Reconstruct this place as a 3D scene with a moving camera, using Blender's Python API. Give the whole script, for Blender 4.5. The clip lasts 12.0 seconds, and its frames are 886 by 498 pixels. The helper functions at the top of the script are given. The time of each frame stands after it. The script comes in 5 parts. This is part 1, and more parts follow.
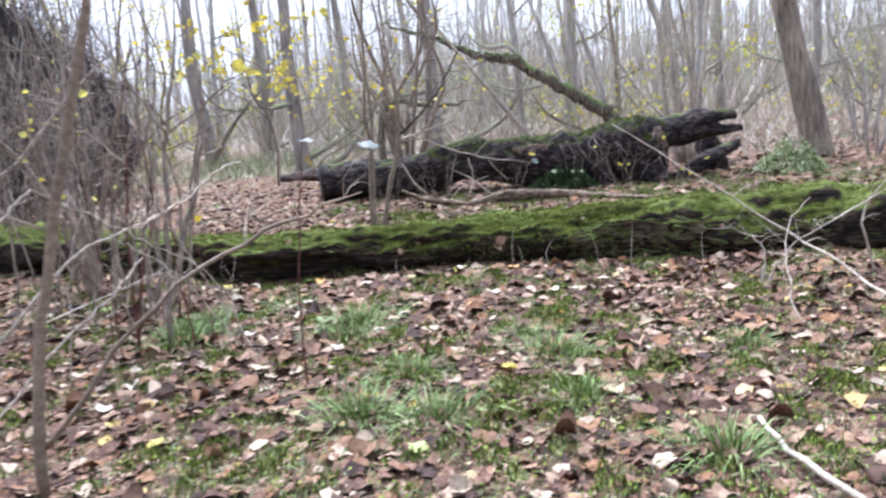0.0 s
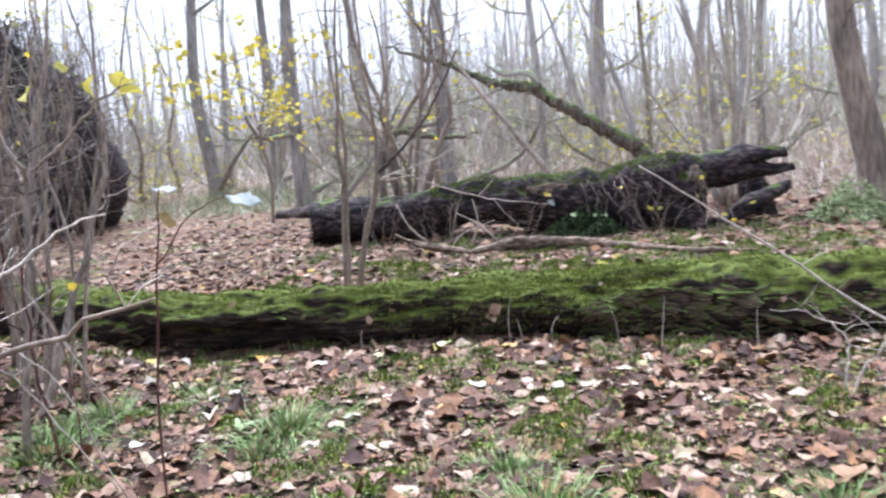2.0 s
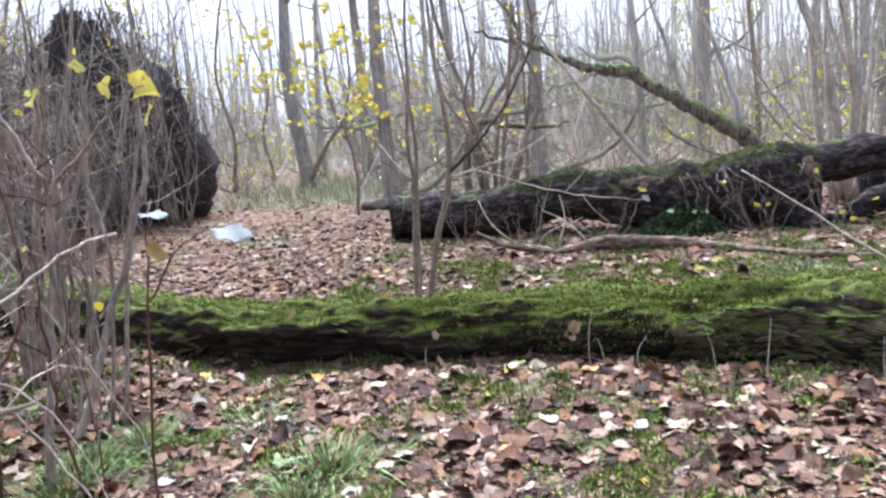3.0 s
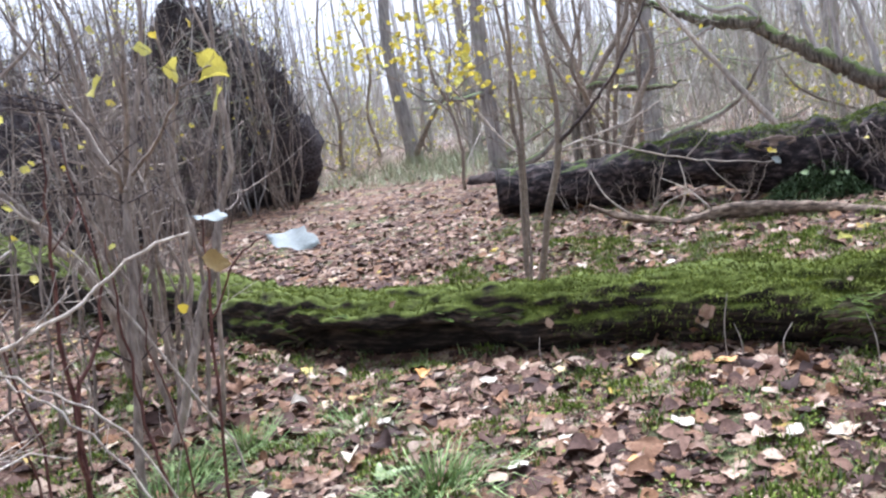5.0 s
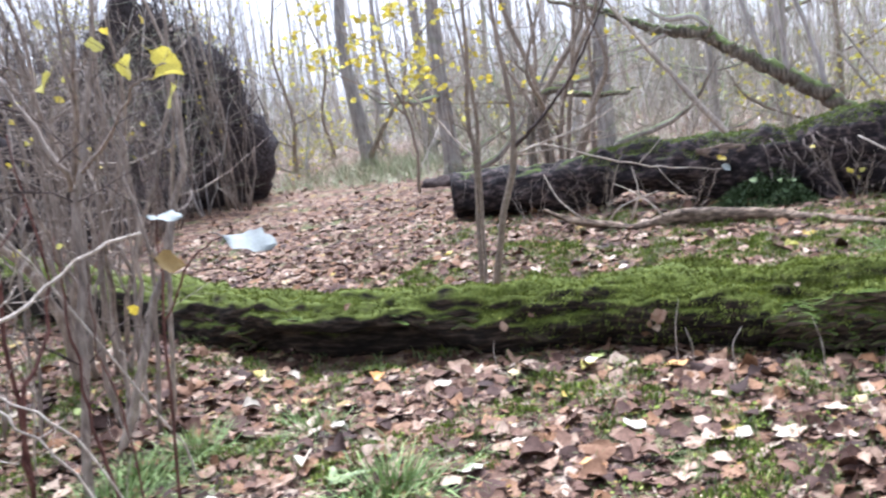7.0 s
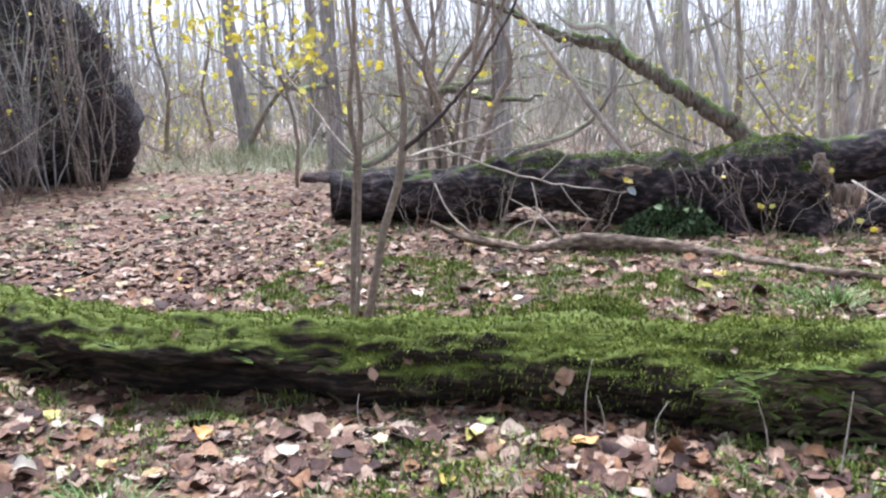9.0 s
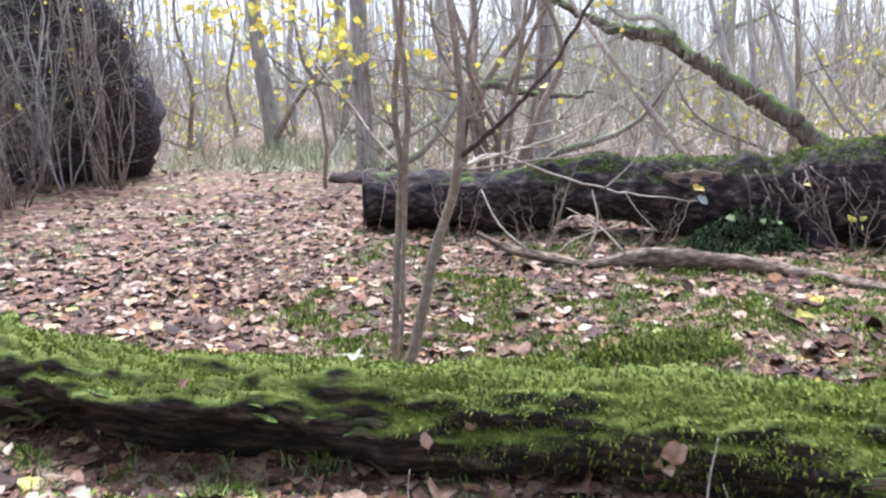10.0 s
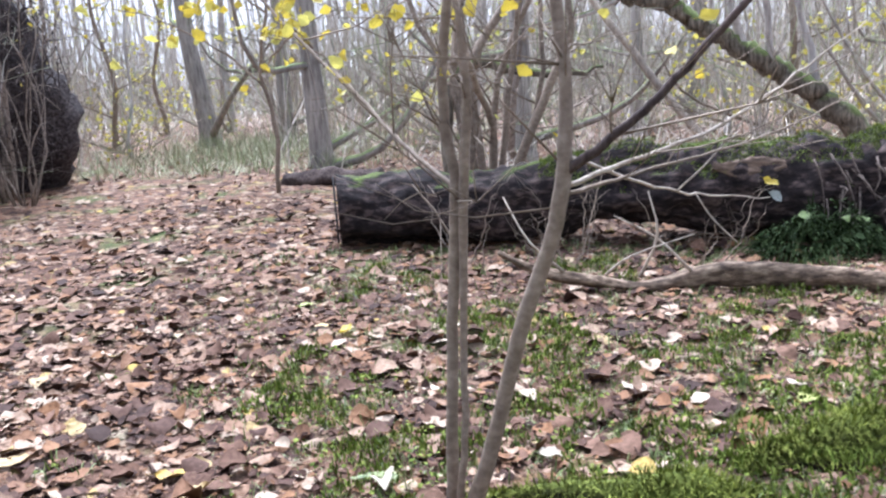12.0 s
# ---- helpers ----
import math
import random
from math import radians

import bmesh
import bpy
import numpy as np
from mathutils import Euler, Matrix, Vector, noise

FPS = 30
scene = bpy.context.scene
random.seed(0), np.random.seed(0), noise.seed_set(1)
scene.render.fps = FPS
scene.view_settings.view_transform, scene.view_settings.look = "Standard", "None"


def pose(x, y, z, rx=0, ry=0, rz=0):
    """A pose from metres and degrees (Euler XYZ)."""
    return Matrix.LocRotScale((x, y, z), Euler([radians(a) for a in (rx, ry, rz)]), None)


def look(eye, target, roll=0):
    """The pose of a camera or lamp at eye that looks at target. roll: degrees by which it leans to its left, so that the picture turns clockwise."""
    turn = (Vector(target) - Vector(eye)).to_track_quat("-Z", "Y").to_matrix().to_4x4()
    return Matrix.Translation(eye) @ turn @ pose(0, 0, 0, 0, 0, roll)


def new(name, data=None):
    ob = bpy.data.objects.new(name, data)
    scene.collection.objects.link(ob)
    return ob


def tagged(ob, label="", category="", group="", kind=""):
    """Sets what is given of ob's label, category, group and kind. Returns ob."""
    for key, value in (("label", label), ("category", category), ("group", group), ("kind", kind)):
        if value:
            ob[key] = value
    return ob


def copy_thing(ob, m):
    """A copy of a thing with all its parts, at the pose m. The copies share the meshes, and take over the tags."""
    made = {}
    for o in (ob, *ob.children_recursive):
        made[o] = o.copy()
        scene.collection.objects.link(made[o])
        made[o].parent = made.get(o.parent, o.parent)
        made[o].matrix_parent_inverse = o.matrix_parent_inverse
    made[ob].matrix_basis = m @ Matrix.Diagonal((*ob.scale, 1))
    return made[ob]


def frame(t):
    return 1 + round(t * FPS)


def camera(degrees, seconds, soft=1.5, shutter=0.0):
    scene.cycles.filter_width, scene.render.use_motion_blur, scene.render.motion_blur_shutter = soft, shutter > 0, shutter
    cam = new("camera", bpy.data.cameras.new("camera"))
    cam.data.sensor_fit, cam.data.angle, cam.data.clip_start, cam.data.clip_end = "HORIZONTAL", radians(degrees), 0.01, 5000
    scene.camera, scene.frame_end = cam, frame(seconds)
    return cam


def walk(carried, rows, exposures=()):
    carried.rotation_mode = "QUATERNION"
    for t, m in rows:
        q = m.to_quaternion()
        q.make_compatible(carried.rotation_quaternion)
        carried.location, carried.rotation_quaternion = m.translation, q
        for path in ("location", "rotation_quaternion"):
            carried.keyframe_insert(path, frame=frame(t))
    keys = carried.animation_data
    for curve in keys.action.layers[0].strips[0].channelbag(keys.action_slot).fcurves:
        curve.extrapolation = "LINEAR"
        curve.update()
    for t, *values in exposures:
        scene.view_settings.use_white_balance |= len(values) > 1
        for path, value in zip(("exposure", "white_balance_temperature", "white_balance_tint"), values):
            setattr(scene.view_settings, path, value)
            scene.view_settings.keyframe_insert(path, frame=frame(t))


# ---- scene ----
cam = camera(53.9, 12.0, soft=2.3, shutter=0.3)
METRES, EYE, TILT, LEAN, TURN = 6.7, 1.5, 0.0, 0.0, 8.6
ROWS = [
    (0.0, 0.0, 0.0, 0.0, -0.99, -10.66, 5.25),
    (0.5, 0.0208, 0.0701, -0.0093, -4.18, -10.44, 2.79),
    (1.0, 0.0369, 0.1397, -0.0148, -3.11, -12.21, 0.24),
    (1.5, 0.0386, 0.1952, -0.0106, -2.77, -9.57, 3.59),
    (2.0, 0.0548, 0.2403, -0.009, 1.12, -8.44, 4.65),
    (2.5, 0.0715, 0.289, -0.0035, 7.81, -12.57, 4.07),
    (3.0, 0.0773, 0.3303, -0.0005, 7.64, -8.93, 5.27),
    (3.5, 0.0785, 0.3628, 0.0056, 12.41, -7.83, 9.03),
    (5.5, 0.0588, 0.4016, -0.0067, 16.5, -11.08, 7.01),
    (6.0, 0.0515, 0.3967, -0.0103, 19.98, -12.2, 4.0),
    (6.5, 0.055, 0.3908, -0.004, 19.51, -11.48, 7.25),
    (7.0, 0.0651, 0.3999, -0.0017, 11.53, -10.25, 7.44),
    (9.0, 0.0463, 0.5538, -0.0084, 4.72, -11.04, 1.74),
    (9.5, 0.0335, 0.6185, -0.0087, 7.11, -11.65, 1.8),
    (10.0, 0.0086, 0.6776, -0.0102, 6.37, -11.27, 1.49),
    (10.5, -0.0174, 0.7356, -0.0092, 8.22, -9.09, 0.53),
    (11.0, -0.0349, 0.8019, -0.0089, 8.17, -11.26, 2.61),
    (11.5, -0.0624, 0.8606, -0.0106, 2.99, -11.94, 2.46),
    (12.0, -0.083, 0.912, -0.0156, 1.87, -12.46, 3.57),
]
EXPOSURES = [(0.0, 1.96, 5440, 13), (2.0, 2.0, 5440, 13), (3.5, 1.88, 5440, 13), (6.5, 2.0, 5440, 13), (7.1, 2.1, 5440, 13), (9.0, 1.98, 5440, 13), (9.5, 2.02, 5440, 13), (10.0, 2.16, 5440, 13), (10.6, 2.14, 5440, 13), (11.5, 2.0, 5440, 13), (12.0, 2.0, 5440, 13)]
walk(cam, [(t, pose(0, 0, EYE, TILT, LEAN, TURN) @ pose(METRES * x, METRES * y, METRES * z, 90 + pitch, roll, yaw)) for t, x, y, z, yaw, pitch, roll in ROWS], EXPOSURES)

# ---- overcast sky and a soft sun behind the cloud ----
SUN_UP, SUN_ROUND = 57.0, -25.0
world = bpy.data.worlds.new("overcast_sky")
scene.world = world
world.use_nodes = True
wn = world.node_tree.nodes
wn.clear()
sky = wn.new("ShaderNodeTexSky")
sky.sky_type, sky.sun_disc = "NISHITA", False
sky.sun_elevation, sky.sun_rotation = radians(SUN_UP), radians(SUN_ROUND)
sky.air_density, sky.dust_density, sky.ozone_density = 1.0, 6.0, 1.0
grey = wn.new("ShaderNodeHueSaturation")
grey.inputs["Saturation"].default_value = 0.22
bg = wn.new("ShaderNodeBackground")
bg.inputs["Strength"].default_value = 0.125
wout = wn.new("ShaderNodeOutputWorld")
world.node_tree.links.new(sky.outputs[0], grey.inputs["Color"])
world.node_tree.links.new(grey.outputs[0], bg.inputs["Color"])
world.node_tree.links.new(bg.outputs[0], wout.inputs["Surface"])
sun = new("sun", bpy.data.lights.new("sun", "SUN"))
sun.data.energy, sun.data.angle, sun.data.color = 1.5, radians(30), (1.0, 0.98, 0.96)
sun_from = Vector((math.sin(radians(SUN_ROUND)) * math.cos(radians(SUN_UP)), math.cos(radians(SUN_ROUND)) * math.cos(radians(SUN_UP)), math.sin(radians(SUN_UP))))
sun.matrix_world = look(sun_from * 40, (0, 0, 0))


# ---- materials ----
def material(name, rough=0.8, spec=0.3):
    m = bpy.data.materials.new(name)
    m.use_nodes = True
    b = m.node_tree.nodes["Principled BSDF"]
    b.inputs["Roughness"].default_value = rough
    b.inputs["Specular IOR Level"].default_value = spec
    return m, m.node_tree.nodes, m.node_tree.links, b


def ramp(nodes, stops, constant=False):
    r = nodes.new("ShaderNodeValToRGB")
    r.color_ramp.interpolation = "CONSTANT" if constant else "LINEAR"
    while len(r.color_ramp.elements) < len(stops):
        r.color_ramp.elements.new(0.5)
    for e, (p, c) in zip(r.color_ramp.elements, stops):
        e.position, e.color = p, (*c, 1)
    return r


def noisy(nodes, links, scale, detail=5, stretch=(1, 1, 1), rough=0.6, coords="Object"):
    tc = nodes.new("ShaderNodeTexCoord")
    mp = nodes.new("ShaderNodeMapping")
    mp.inputs["Scale"].default_value = stretch
    n = nodes.new("ShaderNodeTexNoise")
    n.inputs["Scale"].default_value, n.inputs["Detail"].default_value, n.inputs["Roughness"].default_value = scale, detail, rough
    links.new(tc.outputs[coords], mp.inputs["Vector"])
    links.new(mp.outputs["Vector"], n.inputs["Vector"])
    return n


def mixed(nodes, links, fac, a, b, blend="MIX"):
    m = nodes.new("ShaderNodeMix")
    m.data_type, m.blend_type = "RGBA", blend
    for sock, val in ((m.inputs[0], fac), (m.inputs[6], a), (m.inputs[7], b)):
        if isinstance(val, (int, float)):
            sock.default_value = val
        elif isinstance(val, tuple):
            sock.default_value = (*val, 1)
        else:
            links.new(val, sock)
    return m.outputs[2]


def relief(nodes, links, b, height, strength, distance):
    k = nodes.new("ShaderNodeBump")
    k.inputs["Strength"].default_value, k.inputs["Distance"].default_value = strength, distance
    links.new(height, k.inputs["Height"])
    links.new(k.outputs[0], b.inputs["Normal"])


def math_node(nodes, links, op, a, b):
    m = nodes.new("ShaderNodeMath")
    m.operation = op
    m.use_clamp = op == "ADD"
    for sock, val in ((m.inputs[0], a), (m.inputs[1], b)):
        if isinstance(val, (int, float)):
            sock.default_value = val
        else:
            links.new(val, sock)
    return m.outputs[0]


def leaf_material(name, stops, rough=0.6, single=False, spec=0.35, through_light=0.0, patchy=0.0):
    m, n, l, b = material(name, rough, spec)
    if single:
        rnd = n.new("ShaderNodeObjectInfo").outputs["Random"]
    else:
        rnd = n.new("ShaderNodeNewGeometry").outputs["Random Per Island"]
    r = ramp(n, stops)
    l.new(rnd, r.inputs[0])
    blot = noisy(n, l, 45, 4)
    blot_r = ramp(n, [(0.35, (0.4, 0.35, 0.3)), (0.6, (1.1, 1.1, 1.1))])
    l.new(blot.outputs[0], blot_r.inputs[0])
    colour = mixed(n, l, 0.6, r.outputs[0], blot_r.outputs[0], "MULTIPLY")
    if patchy:
        growth = ramp(n, [(0.38, (0.5, 0.47, 0.45)), (0.58, (1.08, 1.06, 1.0))])
        l.new(noisy(n, l, 5.5, 4).outputs[0], growth.inputs[0])
        colour = mixed(n, l, patchy, colour, growth.outputs[0], "MULTIPLY")
    l.new(colour, b.inputs["Base Color"])
    if through_light:
        thin = n.new("ShaderNodeBsdfTranslucent")
        l.new(colour, thin.inputs["Color"])
        both = n.new("ShaderNodeMixShader")
        both.inputs[0].default_value = through_light
        l.new(b.outputs[0], both.inputs[1])
        l.new(thin.outputs[0], both.inputs[2])
        l.new(both.outputs[0], n["Material Output"].inputs["Surface"])
    relief(n, l, b, blot.outputs[0], 0.3, 0.004)
    return m


def bark_material(name, dark, mid, pale, scale=9, stretch=(1, 1, 0.18), moss=None, rough=0.9, bump=0.7, moss_cut=(0.5, 0.7)):
    m, n, l, b = material(name, rough, 0.2)
    fine = noisy(n, l, scale * 4, 7, stretch)
    big = noisy(n, l, scale * 0.35, 4, (1, 1, 0.5))
    r = ramp(n, [(0.33, dark), (0.5, mid), (0.7, pale)])
    l.new(fine.outputs[0], r.inputs[0])
    blotch = ramp(n, [(0.35, (0.6, 0.6, 0.6)), (0.65, (1.25, 1.22, 1.15))])
    l.new(big.outputs[0], blotch.inputs[0])
    colour = mixed(n, l, 0.8, r.outputs[0], blotch.outputs[0], "MULTIPLY")
    if moss:
        geo = n.new("ShaderNodeNewGeometry")
        sep = n.new("ShaderNodeSeparateXYZ")
        l.new(geo.outputs["Normal"], sep.inputs[0])
        patch = noisy(n, l, 3.5, 6)
        up = math_node(n, l, "MULTIPLY", sep.outputs["Z"], 0.45)
        cover = math_node(n, l, "ADD", up, math_node(n, l, "MULTIPLY", patch.outputs[0], 0.75))
        cut = ramp(n, [(moss_cut[0], (0, 0, 0)), (moss_cut[1], (1, 1, 1))])
        l.new(cover, cut.inputs[0])
        shade = ramp(n, [(0.3, (moss[0] * 0.35, moss[1] * 0.4, moss[2] * 0.4)), (0.7, moss)])
        l.new(noisy(n, l, 60, 5).outputs[0], shade.inputs[0])
        colour = mixed(n, l, cut.outputs[0], colour, shade.outputs[0])
    l.new(colour, b.inputs["Base Color"])
    relief(n, l, b, fine.outputs[0], bump, 0.02)
    return m


LITTER = [(0.0, (0.037, 0.023, 0.02)), (0.2, (0.074, 0.042, 0.033)), (0.41, (0.122, 0.07, 0.05)), (0.57, (0.17, 0.1, 0.07)), (0.68, (0.215, 0.112, 0.057)), (0.79, (0.24, 0.155, 0.108)), (0.91, (0.315, 0.224, 0.164)), (0.975, (0.41, 0.33, 0.256)), (1.0, (0.36, 0.26, 0.05))]
M_LITTER = leaf_material("leaf_litter", LITTER, 0.8, spec=0.12)
M_LEAF = leaf_material("fallen_leaf_pale", [(0.0, (0.34, 0.23, 0.155)), (0.4, (0.42, 0.32, 0.235)), (0.8, (0.5, 0.42, 0.33)), (0.95, (0.45, 0.32, 0.07))], single=True)
M_TAN = leaf_material("fallen_leaf_tan", [(0.0, (0.2, 0.112, 0.07)), (0.5, (0.29, 0.18, 0.12)), (1.0, (0.37, 0.245, 0.165))], single=True)
M_GREENLEAF = leaf_material("green_fallen_leaf", [(0.0, (0.24, 0.3, 0.08)), (1.0, (0.36, 0.39, 0.11))], single=True)
M_ORANGE = leaf_material("orange_fallen_leaf", [(0.0, (0.5, 0.24, 0.06)), (1.0, (0.58, 0.33, 0.1))], single=True)
M_CREAM = leaf_material("cream_fallen_leaf", [(0.0, (0.4, 0.345, 0.27)), (1.0, (0.52, 0.465, 0.385))], single=True)
M_YELLOW = leaf_material("yellow_leaf", [(0.0, (0.48, 0.4, 0.06)), (0.5, (0.56, 0.5, 0.1)), (1.0, (0.46, 0.48, 0.14))], 0.5, through_light=0.4)
M_YELLOW_ONE = leaf_material("yellow_leaf_single", [(0.0, (0.48, 0.37, 0.04)), (0.5, (0.57, 0.48, 0.07)), (1.0, (0.5, 0.48, 0.13))], 0.5, single=True, through_light=0.4)
M_WHITE = leaf_material("white_underside_leaf", [(0.0, (0.22, 0.25, 0.245)), (1.0, (0.27, 0.3, 0.295))], 0.6, single=True, through_light=0.3)
M_BROWN = leaf_material("brown_dry_leaf", [(0.0, (0.3, 0.2, 0.07)), (1.0, (0.36, 0.26, 0.09))], 0.6, single=True)
M_GRASS = leaf_material("grass_blade", [(0.0, (0.08, 0.12, 0.04)), (0.5, (0.16, 0.22, 0.07)), (1.0, (0.3, 0.34, 0.14))], 0.55)
M_TUFT = leaf_material("fine_tuft_grass", [(0.0, (0.09, 0.145, 0.045)), (0.5, (0.16, 0.24, 0.075)), (1.0, (0.27, 0.34, 0.13))], 0.7, spec=0.2)
M_WISP = leaf_material("pale_grass", [(0.0, (0.2, 0.19, 0.12)), (0.4, (0.24, 0.3, 0.15)), (0.75, (0.34, 0.38, 0.22)), (1.0, (0.42, 0.37, 0.29))], 0.7)
# Dry stem tones, raised so that distance haze is in the colour.
M_DRY = leaf_material("dry_undergrowth", [(0.0, (0.22, 0.19, 0.15)), (0.45, (0.46, 0.415, 0.37)), (0.8, (0.56, 0.51, 0.46)), (1.0, (0.34, 0.42, 0.22))], 0.8)
M_MOSS = leaf_material("moss_tuft", [(0.0, (0.07, 0.093, 0.018)), (0.4, (0.14, 0.175, 0.03)), (1.0, (0.27, 0.31, 0.07))], 0.9, spec=0.1, patchy=0.9)
M_CUSHION = leaf_material("feather_moss", [(0.0, (0.055, 0.085, 0.015)), (0.5, (0.13, 0.18, 0.03)), (1.0, (0.27, 0.33, 0.08))], 0.9, spec=0.1, patchy=0.5)
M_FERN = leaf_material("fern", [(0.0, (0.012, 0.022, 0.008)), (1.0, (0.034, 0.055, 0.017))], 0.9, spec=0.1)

M_LOG = bark_material("mossy_log_bark", (0.006, 0.005, 0.004), (0.02, 0.015, 0.012), (0.085, 0.062, 0.045), 9, (0.16, 1, 1), moss=(0.14, 0.165, 0.03), moss_cut=(0.53, 0.68))
M_PLATE = bark_material("flaking_bark", (0.03, 0.022, 0.016), (0.09, 0.066, 0.048), (0.22, 0.168, 0.12), 12, (0.3, 1, 1), moss=(0.09, 0.13, 0.02), moss_cut=(0.56, 0.72))
M_ROT = bark_material("rotten_log_wood", (0.005, 0.004, 0.005), (0.02, 0.015, 0.016), (0.11, 0.08, 0.075), 5, (0.45, 1, 1), moss=(0.1, 0.14, 0.02), moss_cut=(0.8, 0.92))
M_CUT = bark_material("sawn_end_grain", (0.006, 0.006, 0.006), (0.022, 0.02, 0.022), (0.06, 0.056, 0.056), 6, (1, 1, 1))
M_ROTPALE = bark_material("exposed_rotten_wood", (0.04, 0.028, 0.022), (0.12, 0.085, 0.066), (0.24, 0.18, 0.145), 7, (0.3, 1, 1))
M_ROOT = bark_material("root_soil", (0.01, 0.008, 0.009), (0.035, 0.028, 0.03), (0.095, 0.078, 0.078), 5, (1, 1, 1), bump=1.0)
M_ROOTWOOD = bark_material("root_wood", (0.04, 0.03, 0.028), (0.15, 0.12, 0.107), (0.34, 0.28, 0.25), 9, (1, 1, 0.4))
M_ROOTLET = bark_material("rootlet", (0.014, 0.011, 0.012), (0.05, 0.041, 0.042), (0.13, 0.108, 0.104), 9, (1, 1, 0.4))
M_HAZEL = bark_material("hazel_bark", (0.16, 0.125, 0.1), (0.225, 0.18, 0.145), (0.31, 0.26, 0.215), 7, (1, 1, 1.2), bump=0.25)
M_STEM = bark_material("thicket_stem_bark", (0.13, 0.105, 0.09), (0.25, 0.205, 0.175), (0.4, 0.345, 0.3), 10, (1, 1, 0.25))
M_RED = bark_material("reddish_shoot", (0.06, 0.025, 0.022), (0.11, 0.05, 0.042), (0.18, 0.09, 0.075), 12, (1, 1, 0.3))
M_DARKTWIG = bark_material("dark_twig", (0.03, 0.022, 0.022), (0.07, 0.052, 0.05), (0.13, 0.1, 0.09), 12, (1, 1, 0.3))
M_DEAD = bark_material("dead_wood", (0.26, 0.215, 0.178), (0.41, 0.355, 0.305), (0.55, 0.5, 0.44), 10, (1, 1, 0.3))
M_BRANCH = bark_material("fallen_branch_bark", (0.03, 0.021, 0.016), (0.13, 0.094, 0.07), (0.34, 0.265, 0.2), 7, (0.4, 1, 1))
# Both grey barks are lightened beyond real bark to carry background haze.
M_TREE_HAZED = bark_material("grey_tree_bark", (0.27, 0.247, 0.238), (0.41, 0.382, 0.37), (0.53, 0.5, 0.485), 6, (1, 1, 0.15), moss=(0.2, 0.24, 0.08), moss_cut=(0.45, 0.75))
M_TRUNK_HAZED = bark_material("grey_brown_trunk", (0.165, 0.147, 0.137), (0.285, 0.26, 0.246), (0.4, 0.375, 0.357), 6, (1, 1, 0.15), moss=(0.18, 0.22, 0.08), moss_cut=(0.45, 0.75))
M_OAK = bark_material("furrowed_tree_bark", (0.12, 0.096, 0.082), (0.26, 0.215, 0.18), (0.4, 0.34, 0.29), 7, (1, 1, 0.12), moss=(0.1, 0.15, 0.03), moss_cut=(0.5, 0.7), bump=1.0)
M_LEANMOSS = bark_material("mossy_leaning_bark", (0.045, 0.038, 0.03), (0.13, 0.112, 0.09), (0.25, 0.22, 0.18), 7, (1, 1, 0.2), moss=(0.15, 0.18, 0.06), moss_cut=(0.5, 0.66))
# Distance haze is put into this pale bark colour.
M_FAR_HAZED = bark_material("far_woods", (0.42, 0.402, 0.402), (0.52, 0.502, 0.502), (0.6, 0.58, 0.58), 2, (1, 1, 0.1))

M_SOIL, n, l, b = material("woodland_soil", 0.95, 0.15)
fine = noisy(n, l, 28, 8)
patches = noisy(n, l, 1.1, 4)
soil = ramp(n, [(0.3, (0.02, 0.013, 0.01)), (0.48, (0.055, 0.034, 0.025)), (0.6, (0.13, 0.078, 0.054)), (0.72, (0.26, 0.175, 0.125))])
l.new(fine.outputs[0], soil.inputs[0])
wob = noisy(n, l, 9, 3)
shift = n.new("ShaderNodeVectorMath")
shift.operation = "SCALE"
shift.inputs["Scale"].default_value = 0.09
l.new(wob.outputs["Color"], shift.inputs[0])
place = n.new("ShaderNodeTexCoord")
moved = n.new("ShaderNodeVectorMath")
l.new(place.outputs["Object"], moved.inputs[0])
l.new(shift.outputs[0], moved.inputs[1])
cells = n.new("ShaderNodeTexVoronoi")
cells.inputs["Scale"].default_value = 13
l.new(moved.outputs[0], cells.inputs["Vector"])
split = n.new("ShaderNodeSeparateColor")
l.new(cells.outputs["Color"], split.inputs[0])
mould = ramp(n, LITTER)
l.new(split.outputs[0], mould.inputs[0])
green_cut = ramp(n, [(0.54, (0, 0, 0)), (0.68, (0.7, 0.7, 0.7))])
l.new(patches.outputs[0], green_cut.inputs[0])
greens = ramp(n, [(0.35, (0.025, 0.045, 0.012)), (0.65, (0.09, 0.15, 0.035))])
l.new(noisy(n, l, 70, 4).outputs[0], greens.inputs[0])
ground_mix = mixed(n, l, 0.72, soil.outputs[0], mould.outputs[0])
l.new(mixed(n, l, green_cut.outputs[0], ground_mix, greens.outputs[0]), b.inputs["Base Color"])
relief(n, l, b, fine.outputs[0], 0.9, 0.03)

# Emissive backdrop: brightness of sky and haze is put into its glow.
M_HAZE_GLOW, n, l, b = material("distant_wood_edge", 1.0, 0.0)
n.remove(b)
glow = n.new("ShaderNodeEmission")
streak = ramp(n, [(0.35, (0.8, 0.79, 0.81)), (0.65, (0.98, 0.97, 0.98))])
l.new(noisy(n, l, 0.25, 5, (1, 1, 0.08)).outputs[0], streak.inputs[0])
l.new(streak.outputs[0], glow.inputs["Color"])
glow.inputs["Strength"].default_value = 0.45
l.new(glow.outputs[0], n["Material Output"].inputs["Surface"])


# ---- mesh tools ----
rng = np.random.default_rng(7)


